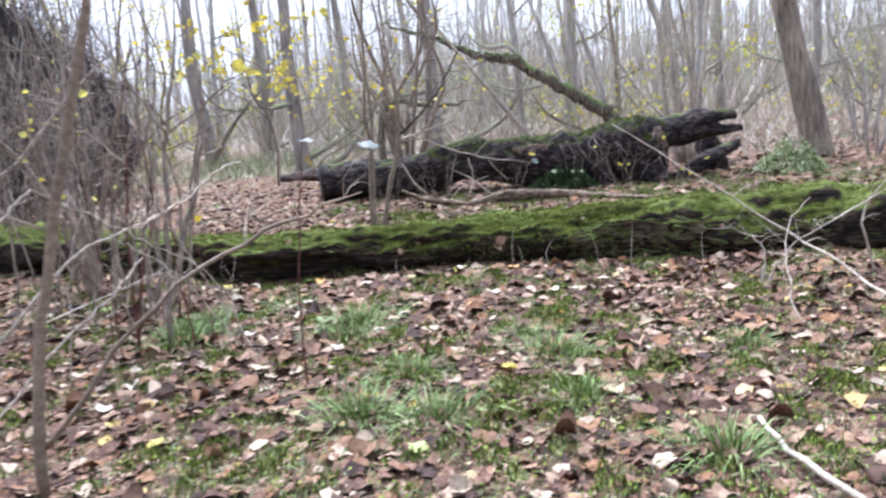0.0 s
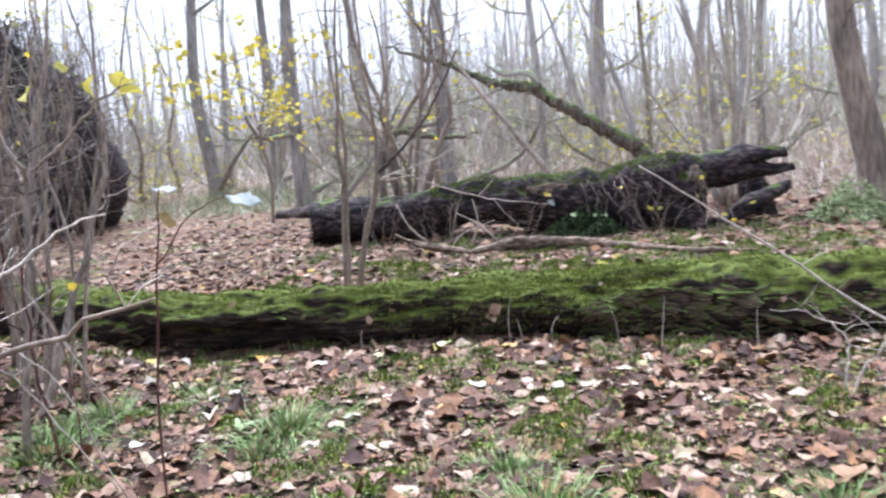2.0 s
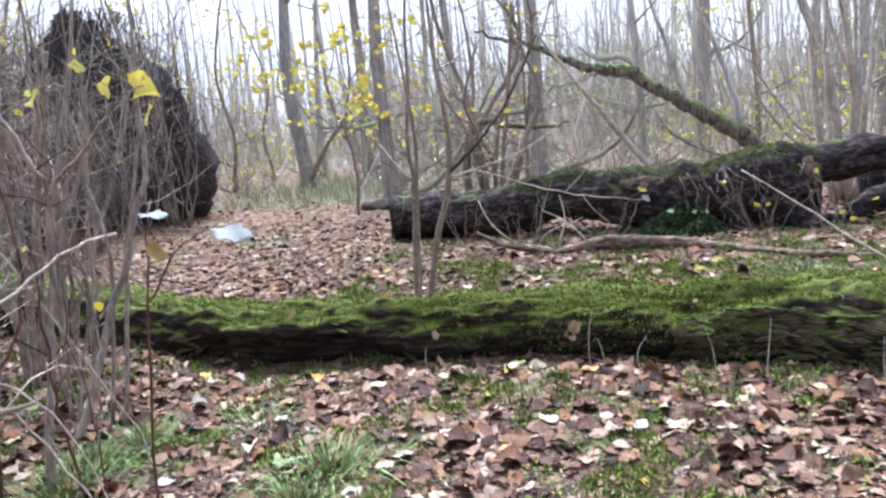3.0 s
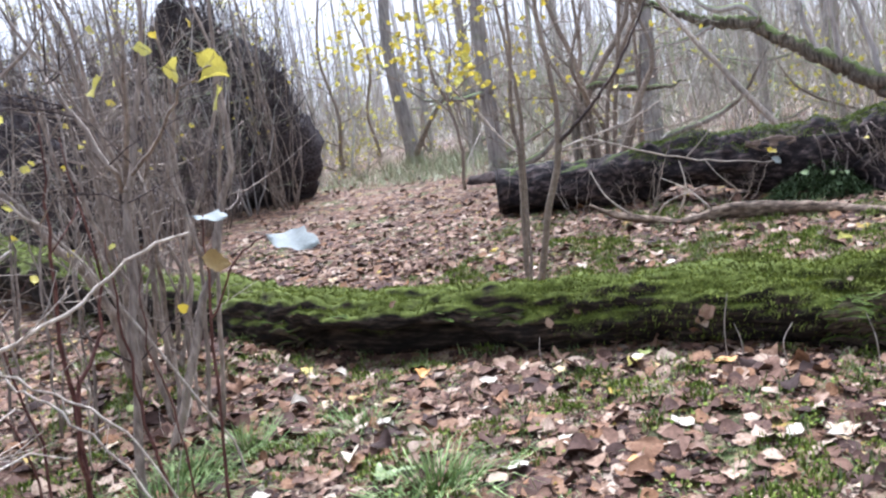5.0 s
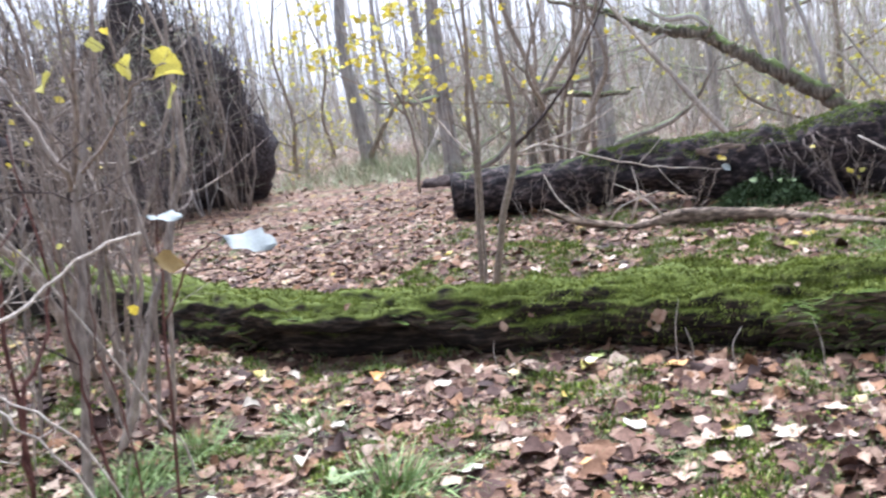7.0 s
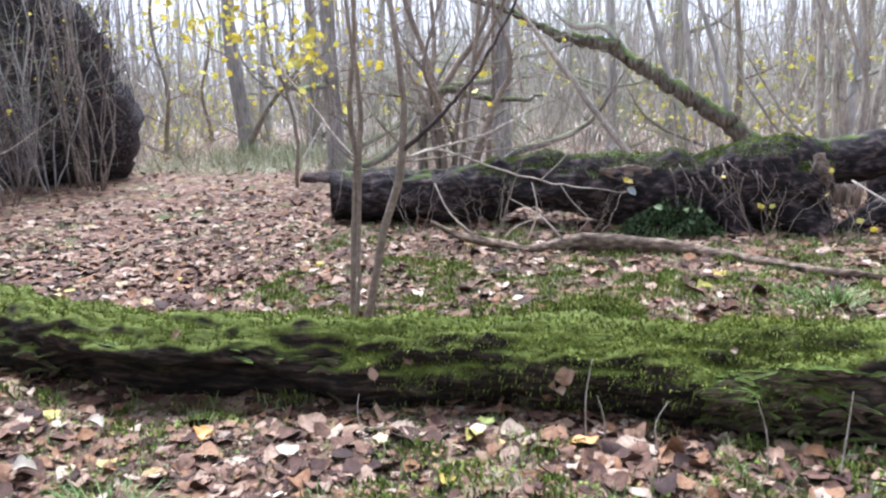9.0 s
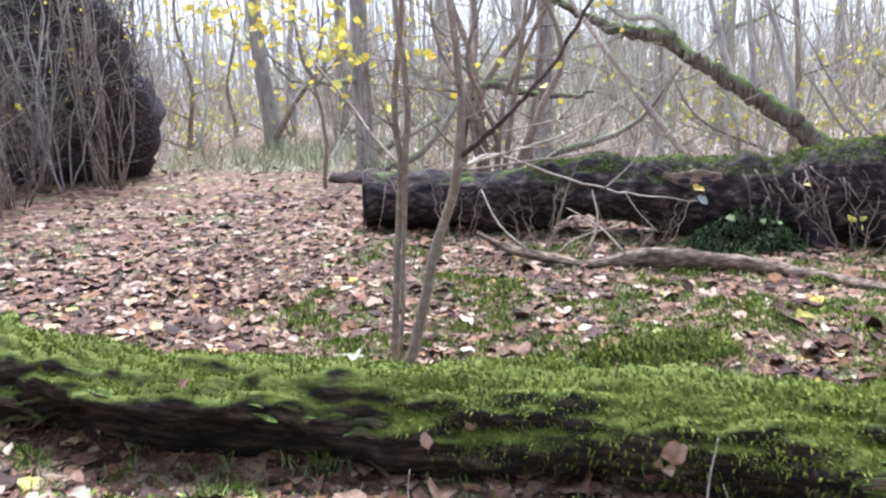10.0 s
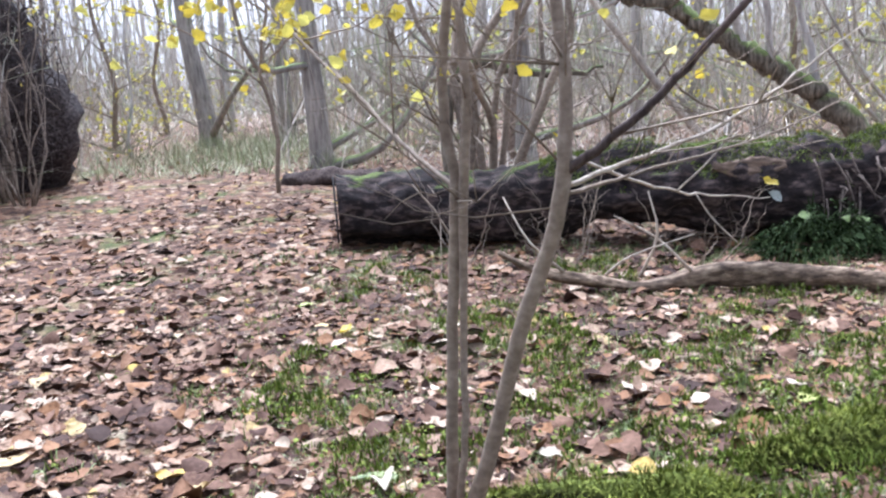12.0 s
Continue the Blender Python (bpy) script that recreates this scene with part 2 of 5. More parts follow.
class Geo:
    """Vertices and faces gathered for one mesh."""

    def __init__(self):
        self.v, self.q, self.t, self.n = [], [], [], 0

    def add(self, v, quads=None, tris=None):
        v = np.asarray(v, float).reshape(-1, 3)
        if quads is not None and len(quads):
            self.q.append(np.asarray(quads, int) + self.n)
        if tris is not None and len(tris):
            self.t.append(np.asarray(tris, int) + self.n)
        self.v.append(v)
        self.n += len(v)
        return self

    def mesh(self, name, mat, origin=(0, 0, 0), smooth=True):
        me = bpy.data.meshes.new(name)
        v = np.concatenate(self.v) - np.asarray(origin, float)
        f = (np.concatenate(self.q).tolist() if self.q else []) + (np.concatenate(self.t).tolist() if self.t else [])
        me.from_pydata(v.tolist(), [], f)
        me.materials.append(mat)
        me.polygons.foreach_set("use_smooth", np.full(len(me.polygons), smooth))
        me.update()
        return me


def thing(name, place, label, category, group="", kind=""):
    ob = new(name)
    ob.empty_display_size = 0.1
    ob.location = place
    return tagged(ob, label, category, group, kind)


def part(name, geo, mat, parent, label="", smooth=True, kind="", origin=None):
    """One mesh, given in the world's metres, under a thing that stands unturned at its place."""
    o = parent.location if origin is None else origin
    ob = new(name, geo.mesh(name, mat, tuple(o), smooth))
    ob.parent = parent
    return tagged(ob, label, kind=kind)


def single(name, geo, mat, label, category, group="", kind="", smooth=True, place=(0, 0, 0)):
    ob = new(name, geo.mesh(name, mat, place, smooth))
    ob.location = place
    return tagged(ob, label, category, group, kind)


def curve_points(pts, count):
    """A smooth line through the given rows (x, y, z, radius)."""
    p = np.asarray(pts, float)
    if len(p) == 2:
        return p[0] + (p[1] - p[0]) * np.linspace(0, 1, count)[:, None]
    e = np.vstack([2 * p[0] - p[1], p, 2 * p[-1] - p[-2]])
    u = np.linspace(0, len(p) - 1 - 1e-6, count)
    i = u.astype(int)
    f = (u - i)[:, None]
    a, b_, c, d = e[i], e[i + 1], e[i + 2], e[i + 3]
    return 0.5 * (2 * b_ + (c - a) * f + (2 * a - 5 * b_ + 4 * c - d) * f ** 2 + (3 * b_ - a - 3 * c + d) * f ** 3)


def ring_grid(path, sides):
    """Rings round a path of rows (x, y, z, r): an array (rows, sides, 3) and the outward ways."""
    p, r = path[:, :3], np.maximum(path[:, 3], 0.0006)
    tan = np.gradient(p, axis=0)
    tan /= np.linalg.norm(tan, axis=1)[:, None] + 1e-9
    ref = np.array([0.0, 0.0, 1.0]) if abs(tan[0, 2]) < 0.7 else np.array([0.0, 1.0, 0.0])
    s = np.cross(tan, ref)
    s /= np.linalg.norm(s, axis=1)[:, None] + 1e-9
    w = np.cross(s, tan)
    a = np.arange(sides) / sides * 2 * math.pi
    out = s[:, None] * np.cos(a)[None, :, None] + w[:, None] * np.sin(a)[None, :, None]
    return p[:, None] + out * r[:, None, None], out


def grid_quads(rows, sides):
    i, j = np.meshgrid(np.arange(rows - 1), np.arange(sides), indexing="ij")
    k = (j + 1) % sides
    return np.stack([i * sides + j, i * sides + k, (i + 1) * sides + k, (i + 1) * sides + j], -1).reshape(-1, 4)


def tube(geo, pts, sides=5, count=None, wobble=0.0):
    path = curve_points(pts, count or max(4, len(pts) * 2))
    if wobble:
        path[1:-1, :3] += rng.normal(0, wobble, (len(path) - 2, 3))
    v, _ = ring_grid(path, sides)
    geo.add(v, grid_quads(len(path), sides), [(0, i + 1, i) for i in range(1, sides - 1)] + [((len(path) - 1) * sides, (len(path) - 1) * sides + i, (len(path) - 1) * sides + i + 1) for i in range(1, sides - 1)])
    return path


WAVES = [(rng.uniform(0, 2 * math.pi), rng.uniform(0, 2 * math.pi)) for _ in range(40)]


def waves(x, y, size, seed=0, octaves=4):
    """Smooth uneven noise from about -1 to 1 over the plan."""
    total, amp, norm = 0.0, 1.0, 0.0
    for o in range(octaves):
        k = 2 * math.pi / (size / 1.9 ** o)
        part_sum = 0.0
        for j in range(3):
            a, ph = WAVES[(seed * 7 + o * 3 + j) % 40]
            part_sum = part_sum + np.sin(k * (x * math.cos(a) + y * math.sin(a)) + ph * 3 + np.sin(k * 0.6 * (y * math.cos(a) - x * math.sin(a)) + ph))
        total, norm, amp = total + amp * part_sum / 2, norm + amp, amp * 0.55
    return total / norm


def ground_z(x, y):
    x, y = np.asarray(x, float), np.asarray(y, float)
    z = -0.07 + 0.03 * waves(x, y, 3.1, 1) + 0.012 * waves(x, y, 0.7, 2)
    z = z - 0.03 * np.exp(-((y - 7.4) / 0.16) ** 2) * (np.abs(x) < 3.6)
    z = z - 0.07 * np.exp(-((x + 2.6) / 0.6) ** 2 - ((y - 7.35) / 0.3) ** 2)
    z = z + 0.06 * np.exp(-((x + 4.2) / 0.9) ** 2 - ((y - 7.2) / 0.7) ** 2)
    far = np.clip((np.hypot(x, y - 6) - 22) / 30, 0, 1)
    fall = np.clip(np.hypot(x, y - 6) - 26, 0, 70)
    return z + far * 0.35 * waves(x, y, 30, 3, 2) - 0.055 * fall ** 2 / (fall + 8)


CUSHIONS = [(-2.97, 9.26, 0.26), (-2.70, 9.42, 0.22), (-2.39, 8.95, 0.24), (-2.44, 9.55, 0.16), (-1.79, 10.25, 0.24), (-1.66, 9.85, 0.22), (-1.10, 9.98, 0.30), (-0.93, 8.82, 0.34), (-0.55, 9.10, 0.40), (-3.90, 9.72, 0.16), (-3.51, 8.70, 0.16), (-1.45, 8.60, 0.25), (-0.20, 10.00, 0.30), (-2.30, 10.50, 0.20)]


def green_at(x, y):
    g = waves(x, y, 1.3, 4) * 0.6 + waves(x, y, 0.42, 8, 2) * 0.5
    g = g + 0.26 * np.exp(-((x + 0.6) / 1.7) ** 2 - ((y - 9.0) / 0.85) ** 2) + 0.24 * np.exp(-((x + 0.3) / 1.5) ** 2 - ((y - 4.2) / 2.2) ** 2)
    g = g + 0.35 * np.exp(-((x - 1.2) / 1.6) ** 2 - ((y - 10) / 1.5) ** 2)
    g = g - 0.9 * np.exp(-((x + 4.2 + (y - 9) * 0.35) / 1.1) ** 2) * (y > 8)
    for cx, cy, r in CUSHIONS:
        g = g + 0.62 * np.exp(-(((x - cx) / r) ** 2 + ((y - cy) / (r * 1.2)) ** 2) ** 1.5)
    return g


LEAF_T = np.array([0, 0.14, 0.1, 0.14, 0.42, 0.46, 0.42, 0.76, 0.78, 0.76, 1.0])
LEAF_W = np.array([0, -0.3, 0, 0.3, -0.43, 0, 0.43, -0.3, 0, 0.3, 0])
LEAF_Q = np.array([(1, 2, 5, 4), (2, 3, 6, 5), (4, 5, 8, 7), (5, 6, 9, 8)])
LEAF_TRI = np.array([(0, 2, 1), (0, 3, 2), (7, 8, 10), (8, 9, 10)])


def leaves(geo, places, sizes, up, spin=None, curl=0.35, wide=1.0, rag=0.16, fine=False):
    """Curled leaves of 11 points each; up: the way each face looks."""
    n = len(places)
    if not n:
        return
    lt, lw, lq, ltri = (HI_T, HI_W, HI_Q, HI_TRI) if fine else (LEAF_T, LEAF_W, LEAF_Q, LEAF_TRI)
    c = len(lt)
    up = up / np.linalg.norm(up, axis=1)[:, None]
    spin = rng.uniform(0, 2 * math.pi, n) if spin is None else spin
    ref = np.stack([np.cos(spin), np.sin(spin), np.zeros(n)], 1)
    side = np.cross(up, ref)
    side /= np.linalg.norm(side, axis=1)[:, None] + 1e-9
    fwd = np.cross(side, up)
    bend = rng.normal(0, curl, n)
    fold = rng.normal(0.15, curl, n)
    t = (lt - 0.5)[None]
    w = lw[None] * wide * (1 + rng.normal(0, rag, (n, c)))
    ripple = 0.06 * np.sin(t * rng.uniform(6, 14, (n, 1)) + rng.uniform(0, 6, (n, 1))) * np.sign(w)
    lift = bend[:, None] * (0.25 - t ** 2) * 1.2 + fold[:, None] * np.abs(w) + ripple + rng.normal(0, 0.025, (n, c))
    v = places[:, None] + sizes[:, None, None] * (fwd[:, None] * (t + rng.normal(0, rag * 0.2, (n, c)))[..., None] + side[:, None] * w[..., None] + up[:, None] * lift[..., None])
    base = (np.arange(n) * c)[:, None, None]
    geo.add(v, (lq[None] + base).reshape(-1, 4), (ltri[None] + base).reshape(-1, 3))


HI_T = np.array([0] + [a for a in (0.1, 0.32, 0.58, 0.82) for _ in range(3)] + [1.0])
HI_W = np.array([0, -0.28, 0, 0.28, -0.44, 0, 0.44, -0.42, 0, 0.42, -0.25, 0, 0.25, 0])
HI_Q = np.array([(3 * i + 1 + j, 3 * i + 2 + j, 3 * i + 5 + j, 3 * i + 4 + j) for i in range(3) for j in range(2)])
HI_TRI = np.array([(0, 2, 1), (0, 3, 2), (10, 11, 13), (11, 12, 13)])


def blades(geo, foot, way, width):
    """Thin tapering blades from foot along way, bent over a little."""
    n = len(foot)
    a = rng.uniform(0, 2 * math.pi, n)
    s = np.stack([np.cos(a), np.sin(a), np.zeros(n)], 1) * width[:, None]
    droop = np.linalg.norm(way[:, :2], axis=1)
    mid = foot + way * 0.55
    tip = foot + way
    tip[:, 2] -= droop * 0.45
    v = np.stack([foot - s, foot + s, mid + s * 0.8, mid - s * 0.8, tip], 1)
    base = (np.arange(n) * 5)[:, None]
    geo.add(v, np.array([(0, 1, 2, 3)]) + base, np.array([(3, 2, 4)]) + base)


def spread(n, up_least=0.5):
    u = rng.normal(0, 0.35, (n, 3))
    u[:, 2] = np.abs(u[:, 2]) + up_least
    return u


def side_twigs(geo, path, count, length, radius, leaf_spots=None, forks=1, rise=0.6, low=0.25):
    """Small twigs off a limb, each with forks; the tips may be gathered for leaves."""
    for _ in range(count):
        i = int(rng.uniform(low, 0.97) * (len(path) - 1))
        o = path[i, :3]
        way = rng.normal(0, 1, 3)
        way[2] = abs(way[2]) * rise + 0.1
        way /= np.linalg.norm(way)
        ln = length * rng.uniform(0.4, 1.2)
        r = min(radius, path[i, 3] * 0.6) * rng.uniform(0.6, 1.1)
        bend = rng.normal(0, 0.14, 3) * ln
        m, e = o + way * ln * 0.5 + bend, o + way * ln + rng.normal(0, 0.1, 3) * ln
        tube(geo, [(*o, r), (*m, r * 0.7), (*e, r * 0.25)], 3, 4)
        if leaf_spots is not None:
            leaf_spots.extend([e, m + (e - m) * rng.uniform(0.2, 0.8)])
        for _k in range(forks):
            w2 = way + rng.normal(0, 0.6, 3)
            e2 = m + w2 / np.linalg.norm(w2) * ln * rng.uniform(0.3, 0.6)
            tube(geo, [(*m, r * 0.6), (*((m + e2) / 2 + rng.normal(0, 0.05, 3) * ln), r * 0.4), (*e2, r * 0.2)], 3, 3)
            if leaf_spots is not None:
                leaf_spots.append(e2)


# ---- the woodland floor ----
def axis(lo, hi, step, reach):
    inner = np.arange(lo, hi + step / 2, step)
    grow = np.array([0.4, 1, 2, 4, 7, 12, 18, 26, 36, 50, 75, 120, 200, reach])
    return np.concatenate([lo - grow[::-1], inner, hi + grow])


gx, gy = axis(-13, 8, 0.11, 900), axis(-2, 20, 0.11, 900)
GX, GY = np.meshgrid(gx, gy, indexing="ij")
floor_geo = Geo().add(np.stack([GX, GY, ground_z(GX, GY) + 0.008 * waves(GX, GY, 0.28, 5, 2)], -1), [])
ii, jj = np.meshgrid(np.arange(len(gx) - 1), np.arange(len(gy) - 1), indexing="ij")
w_ = len(gy)
floor_geo.q.append(np.stack([ii * w_ + jj, (ii + 1) * w_ + jj, (ii + 1) * w_ + jj + 1, ii * w_ + jj + 1], -1).reshape(-1, 4))
single("ground", floor_geo, M_SOIL, "damp dark woodland soil with moss and trodden leaf mould", "ground", kind="structure")


def litter_weight(x, y):
    d = np.hypot((x + 1.4) / 1.1, (y - 7.5) / 1.35)
    return 1 / (1 + (d / 4.7) ** 4)


n_try = 285000
x, y = rng.uniform(-17, 13, n_try), rng.uniform(1.4, 24, n_try)
g_ = green_at(x, y)
ok = (rng.random(n_try) < litter_weight(x, y)) & ((g_ + rng.normal(0, 0.1, n_try) < 0.2) | (rng.random(n_try) < 0.45))
ok &= ~((np.abs(x + 2.6) < 0.75) & (y > 7.1) & (y < 7.6) & (rng.random(n_try) < 0.8))
x, y = x[ok], y[ok]
flat = rng.random(len(x)) < np.where(y > 8.5, 0.93, 0.82)
size = rng.uniform(0.054, 0.106, len(x)) * rng.choice([0.35, 0.5, 0.7, 0.9, 1.1, 1.3], len(x))
litter_geo = Geo()
close = (x > -4.2) & (x < 1.6) & (y > 2.4) & (y < 10.2)
for sel, tilt, rise, curl, fine_ in ((flat & close, 1.5, 0.022, 0.3, True), (~flat & close, 0.7, 0.03, 0.5, True), (flat & ~close, 2.2, 0.022, 0.22, False), (~flat & ~close, 0.6, 0.03, 0.45, False)):
    n = int(sel.sum())
    pl = np.stack([x[sel], y[sel], ground_z(x[sel], y[sel]) + rng.uniform(0.002, rise, n)], 1)
    leaves(litter_geo, pl, size[sel], spread(n, tilt), None, curl, 1.1, 0.08, fine=fine_)
n = 90000
x, y = rng.uniform(-4.6, 2.2, n), rng.uniform(2.2, 11.5, n)
crumbs = np.stack([x, y, ground_z(x, y) + rng.uniform(0.004, 0.03, n)], 1)
v = crumbs[:, None] + rng.normal(0, 0.011, (n, 3, 3)) * np.array([1, 1, 0.35])
litter_geo.add(v, None, np.arange(3 * n).reshape(n, 3))
single("leaf_litter", litter_geo, M_LITTER, "carpet of curled brown and tan fallen leaves", "leaf litter", kind="stuff")

grass_geo = Geo()
n_try = 200000
x, y = rng.uniform(-7, 4, n_try), rng.uniform(1.0, 12.5, n_try)
ok = green_at(x, y) + rng.normal(0, 0.2, n_try) > -0.05
x, y = x[ok], y[ok]
foot = np.stack([x, y, ground_z(x, y) - 0.005], 1)
way = rng.normal(0, 0.028, (len(x), 3))
way[:, 2] = rng.uniform(0.02, 0.075, len(x)) * (0.6 + 0.7 * (waves(x, y, 0.5, 3) > 0.1))
blades(grass_geo, foot, way, rng.uniform(0.002, 0.0045, len(x)))
wisp_geo = Geo()
x, y = rng.normal(-7.4, 1.3, 4200), rng.uniform(17.4, 23, 4200)
foot = np.stack([x, y, ground_z(x, y)], 1)
way = rng.normal(0, 0.16, (len(x), 3))
way[:, 2] = rng.uniform(0.1, 0.55, len(x)) * (0.5 + 0.6 * (waves(x, y, 0.9, 3) > 0))
blades(wisp_geo, foot, way, rng.uniform(0.003, 0.007, len(x)))
single("pale_grass", wisp_geo, M_WISP, "wispy pale green grass at the end of the leafy path", "grass", kind="stuff")
cushion_geo = Geo()
n_try = 290000
x, y = rng.uniform(-6, 3.5, n_try), rng.uniform(2.0, 12.0, n_try)
ok = green_at(x, y) + 0.35 * waves(x, y, 0.33, 9, 2) > 0.4
x, y = x[ok], y[ok]
lift = 0.07 * np.clip(green_at(x, y) + 0.35 * waves(x, y, 0.33, 9, 2) - 0.4, 0, 1)
foot = np.stack([x, y, ground_z(x, y) + lift], 1)
way = rng.normal(0, 0.012, (len(x), 3))
way[:, 2] = rng.uniform(0.015, 0.05, len(x))
blades(cushion_geo, foot, way, rng.uniform(0.003, 0.006, len(x)))
n_try = 42000
x, y = rng.uniform(-4.8, 2.4, n_try), rng.uniform(2.2, 11.0, n_try)
ok = green_at(x, y) + rng.normal(0, 0.14, n_try) > 0.2
x, y = x[ok], y[ok]
herbs = np.stack([x, y, ground_z(x, y) + rng.uniform(0.01, 0.035, len(x))], 1)
leaves(cushion_geo, herbs, rng.uniform(0.01, 0.024, len(x)), spread(len(x), 0.6), None, 0.3, 1.1)
single("moss_patches", cushion_geo, M_CUSHION, "patches of bright green feathery moss on the floor", "moss", kind="stuff")
single("grass_and_moss", grass_geo, M_GRASS, "low green grass and moss growing between the leaves", "grass", kind="stuff")


# ---- the near mossy log ----
def rough_log(path, sides, count, ridge, lump, squash=None):
    p = curve_points(path, count)
    v, out = ring_grid(p, sides)
    along = np.concatenate([[0], np.cumsum(np.linalg.norm(np.diff(p[:, :3], axis=0), axis=1))])
    d = np.zeros(v.shape[:2])
    for i in range(count):
        for j in range(sides):
            a = 2 * math.pi * j / sides
            c, s = math.cos(a), math.sin(a)
            d[i, j] = lump * noise.fractal((along[i] * 1.6, c * 0.9, s * 0.9 + 7), 0.6, 2.0, 4) - ridge * abs(noise.noise((along[i] * 3.0, c * 5, s * 5))) - ridge * 0.6 * abs(noise.noise((along[i] * 9.0, c * 11, s * 11 + 3)))
    if squash is not None:
        d = d + squash(v, out)
    return v + out * d[..., None], out


def closed(geo, v):
    rows, sides = v.shape[:2]
    a, z = v[0].mean(0), v[-1].mean(0)
    n = rows * sides
    geo.add(np.vstack([v.reshape(-1, 3), a, z]), grid_quads(rows, sides), [(n, (j + 1) % sides, j) for j in range(sides)] + [(n + 1, (rows - 1) * sides + j, (rows - 1) * sides + (j + 1) % sides) for j in range(sides)])
    return geo


NEAR_LOG = [(-12.5, 11.8, 0.45, 0.36), (-10.9, 10.9, 0.42, 0.34), (-9.2, 10.0, 0.36, 0.31), (-7.9, 9.4, 0.3, 0.28), (-6.6, 8.85, 0.23, 0.26), (-5.2, 8.3, 0.16, 0.235), (-4.2, 7.95, 0.13, 0.22), (-3.4, 7.68, 0.105, 0.215), (-2.7, 7.58, 0.09, 0.21),
            (-2.0, 7.6, 0.1, 0.215), (-1.2, 7.61, 0.1, 0.22), (-0.4, 7.6, 0.1, 0.22), (0.1, 7.56, 0.11, 0.24), (0.5, 7.5, 0.15, 0.285), (1.1, 7.42, 0.13, 0.29), (1.9, 7.36, 0.125, 0.29), (2.8, 7.36, 0.14, 0.29), (4.2, 7.45, 0.15, 0.27), (6.0, 7.7, 0.15, 0.25)]


def hollow(v, out):
    """The rotted hollow along the underside of the log, and the flatter belly."""
    x = v[..., 0]
    dip = np.exp(-((x + 2.55) / 0.6) ** 4) * np.clip(0.15 - out[..., 2], 0, 0.9) * np.clip(-out[..., 1], 0, 1)
    dip2 = 0.5 * np.exp(-((x - 1.5) / 0.9) ** 4) * np.clip(-0.1 - out[..., 2], 0, 1)
    return -0.5 * dip - 0.14 * dip2


log_v, log_out = rough_log(NEAR_LOG, 56, 560, 0.042, 0.075, hollow)
mossy_log = thing("mossy_log", (0, 7.6, -0.07), "long fallen trunk lying on leaves, thick green moss on top", "log")
log_trunk = part("trunk", closed(Geo(), log_v), M_LOG, mossy_log, "dark flaking bark under moss")


def moss_on(geo, v, count, least, long, keep=None, more=None):
    """Short moss shoots over the upward faces of a ring grid."""
    rows, sides = v.shape[:2]
    du = np.gradient(v, axis=0)
    dv = np.roll(v, -1, 1) - np.roll(v, 1, 1)
    nn = np.cross(dv, du)
    nn /= np.linalg.norm(nn, axis=2)[..., None] + 1e-9
    c = v.mean(1, keepdims=True)
    nn *= np.sign(np.sum(nn * (v - c), 2))[..., None]
    i, j = rng.integers(0, rows - 1, count), rng.integers(0, sides, count)
    f, g = rng.random(count)[:, None], rng.random(count)[:, None]
    k = (j + 1) % sides
    p = (v[i, j] * (1 - f) + v[i + 1, j] * f) * (1 - g) + (v[i, k] * (1 - f) + v[i + 1, k] * f) * g
    m = nn[i, j]
    cover = m[:, 2] + 0.5 * waves(p[:, 0] * 1.3, p[:, 1] * 2 + p[:, 2] * 3, 0.9, 2)
    ok = cover > least - (0 if more is None else more(p, m))
    # Moss is thinned on flanks; the dark bark showing stands in for shade.
    ok &= rng.random(count) < np.clip(0.35 + m[:, 2] * 1.1, 0.12, 1)
    if keep is not None:
        ok &= keep(p)
    p, m = p[ok], m[ok]
    way = (m + rng.normal(0, 0.45, m.shape)) * rng.uniform(0.4, 1.0, (len(m), 1)) * long
    blades(geo, p - m * 0.004, way, rng.uniform(0.0018, 0.0042, len(p)))



def mossier(p, m):
    """Moss hangs low along the middle, and leaves the hollow and the thick end barer."""
    x = p[:, 0]
    return 0.8 * np.exp(-((x + 0.6) / 1.0) ** 4) - 0.95 * np.clip((-1.4 - x) / 0.5, 0, 1) * (x > -8) * (m[:, 2] < 0.8) - 0.55 * np.clip((x - 0.2) / 0.6, 0, 1) * (m[:, 1] < -0.3)


moss_geo = Geo()
moss_on(moss_geo, log_v, 340000, 0.22, 0.024, lambda p: (p[:, 0] > -9) & (p[:, 0] < 3.6), mossier)
part("moss", moss_geo, M_MOSS, mossy_log, "bright green moss carpet", kind="stuff")

# ---- the big rotten log further back ----
BIG_LOG = [(-3.62, 12.78, 0.215, 0.3), (-2.9, 12.76, 0.22, 0.3), (-2.2, 12.74, 0.23, 0.3), (-1.8, 12.72, 0.27, 0.34), (-1.2, 12.7, 0.3, 0.375), (-0.4, 12.68, 0.29, 0.375), (0.3, 12.66, 0.31, 0.38), (0.7, 12.64, 0.37, 0.43), (1.1, 12.62, 0.36, 0.41), (1.4, 12.6, 0.36, 0.36)]


def belly(v, out):
    low = np.clip(-out[..., 2], 0, 1) * np.exp(-((v[..., 0] + 1.3) / 0.7) ** 2)
    knobs = np.zeros(v.shape[:2])
    for i in range(v.shape[0]):
        for j in range(v.shape[1]):
            knobs[i, j] = noise.noise(Vector(v[i, j]) * 3.3) * 0.065 + noise.noise(Vector(v[i, j]) * 9) * 0.035
    return -0.16 * low + knobs * np.clip((v[..., 0] + 2.6) / 0.8, 0.12, 1)


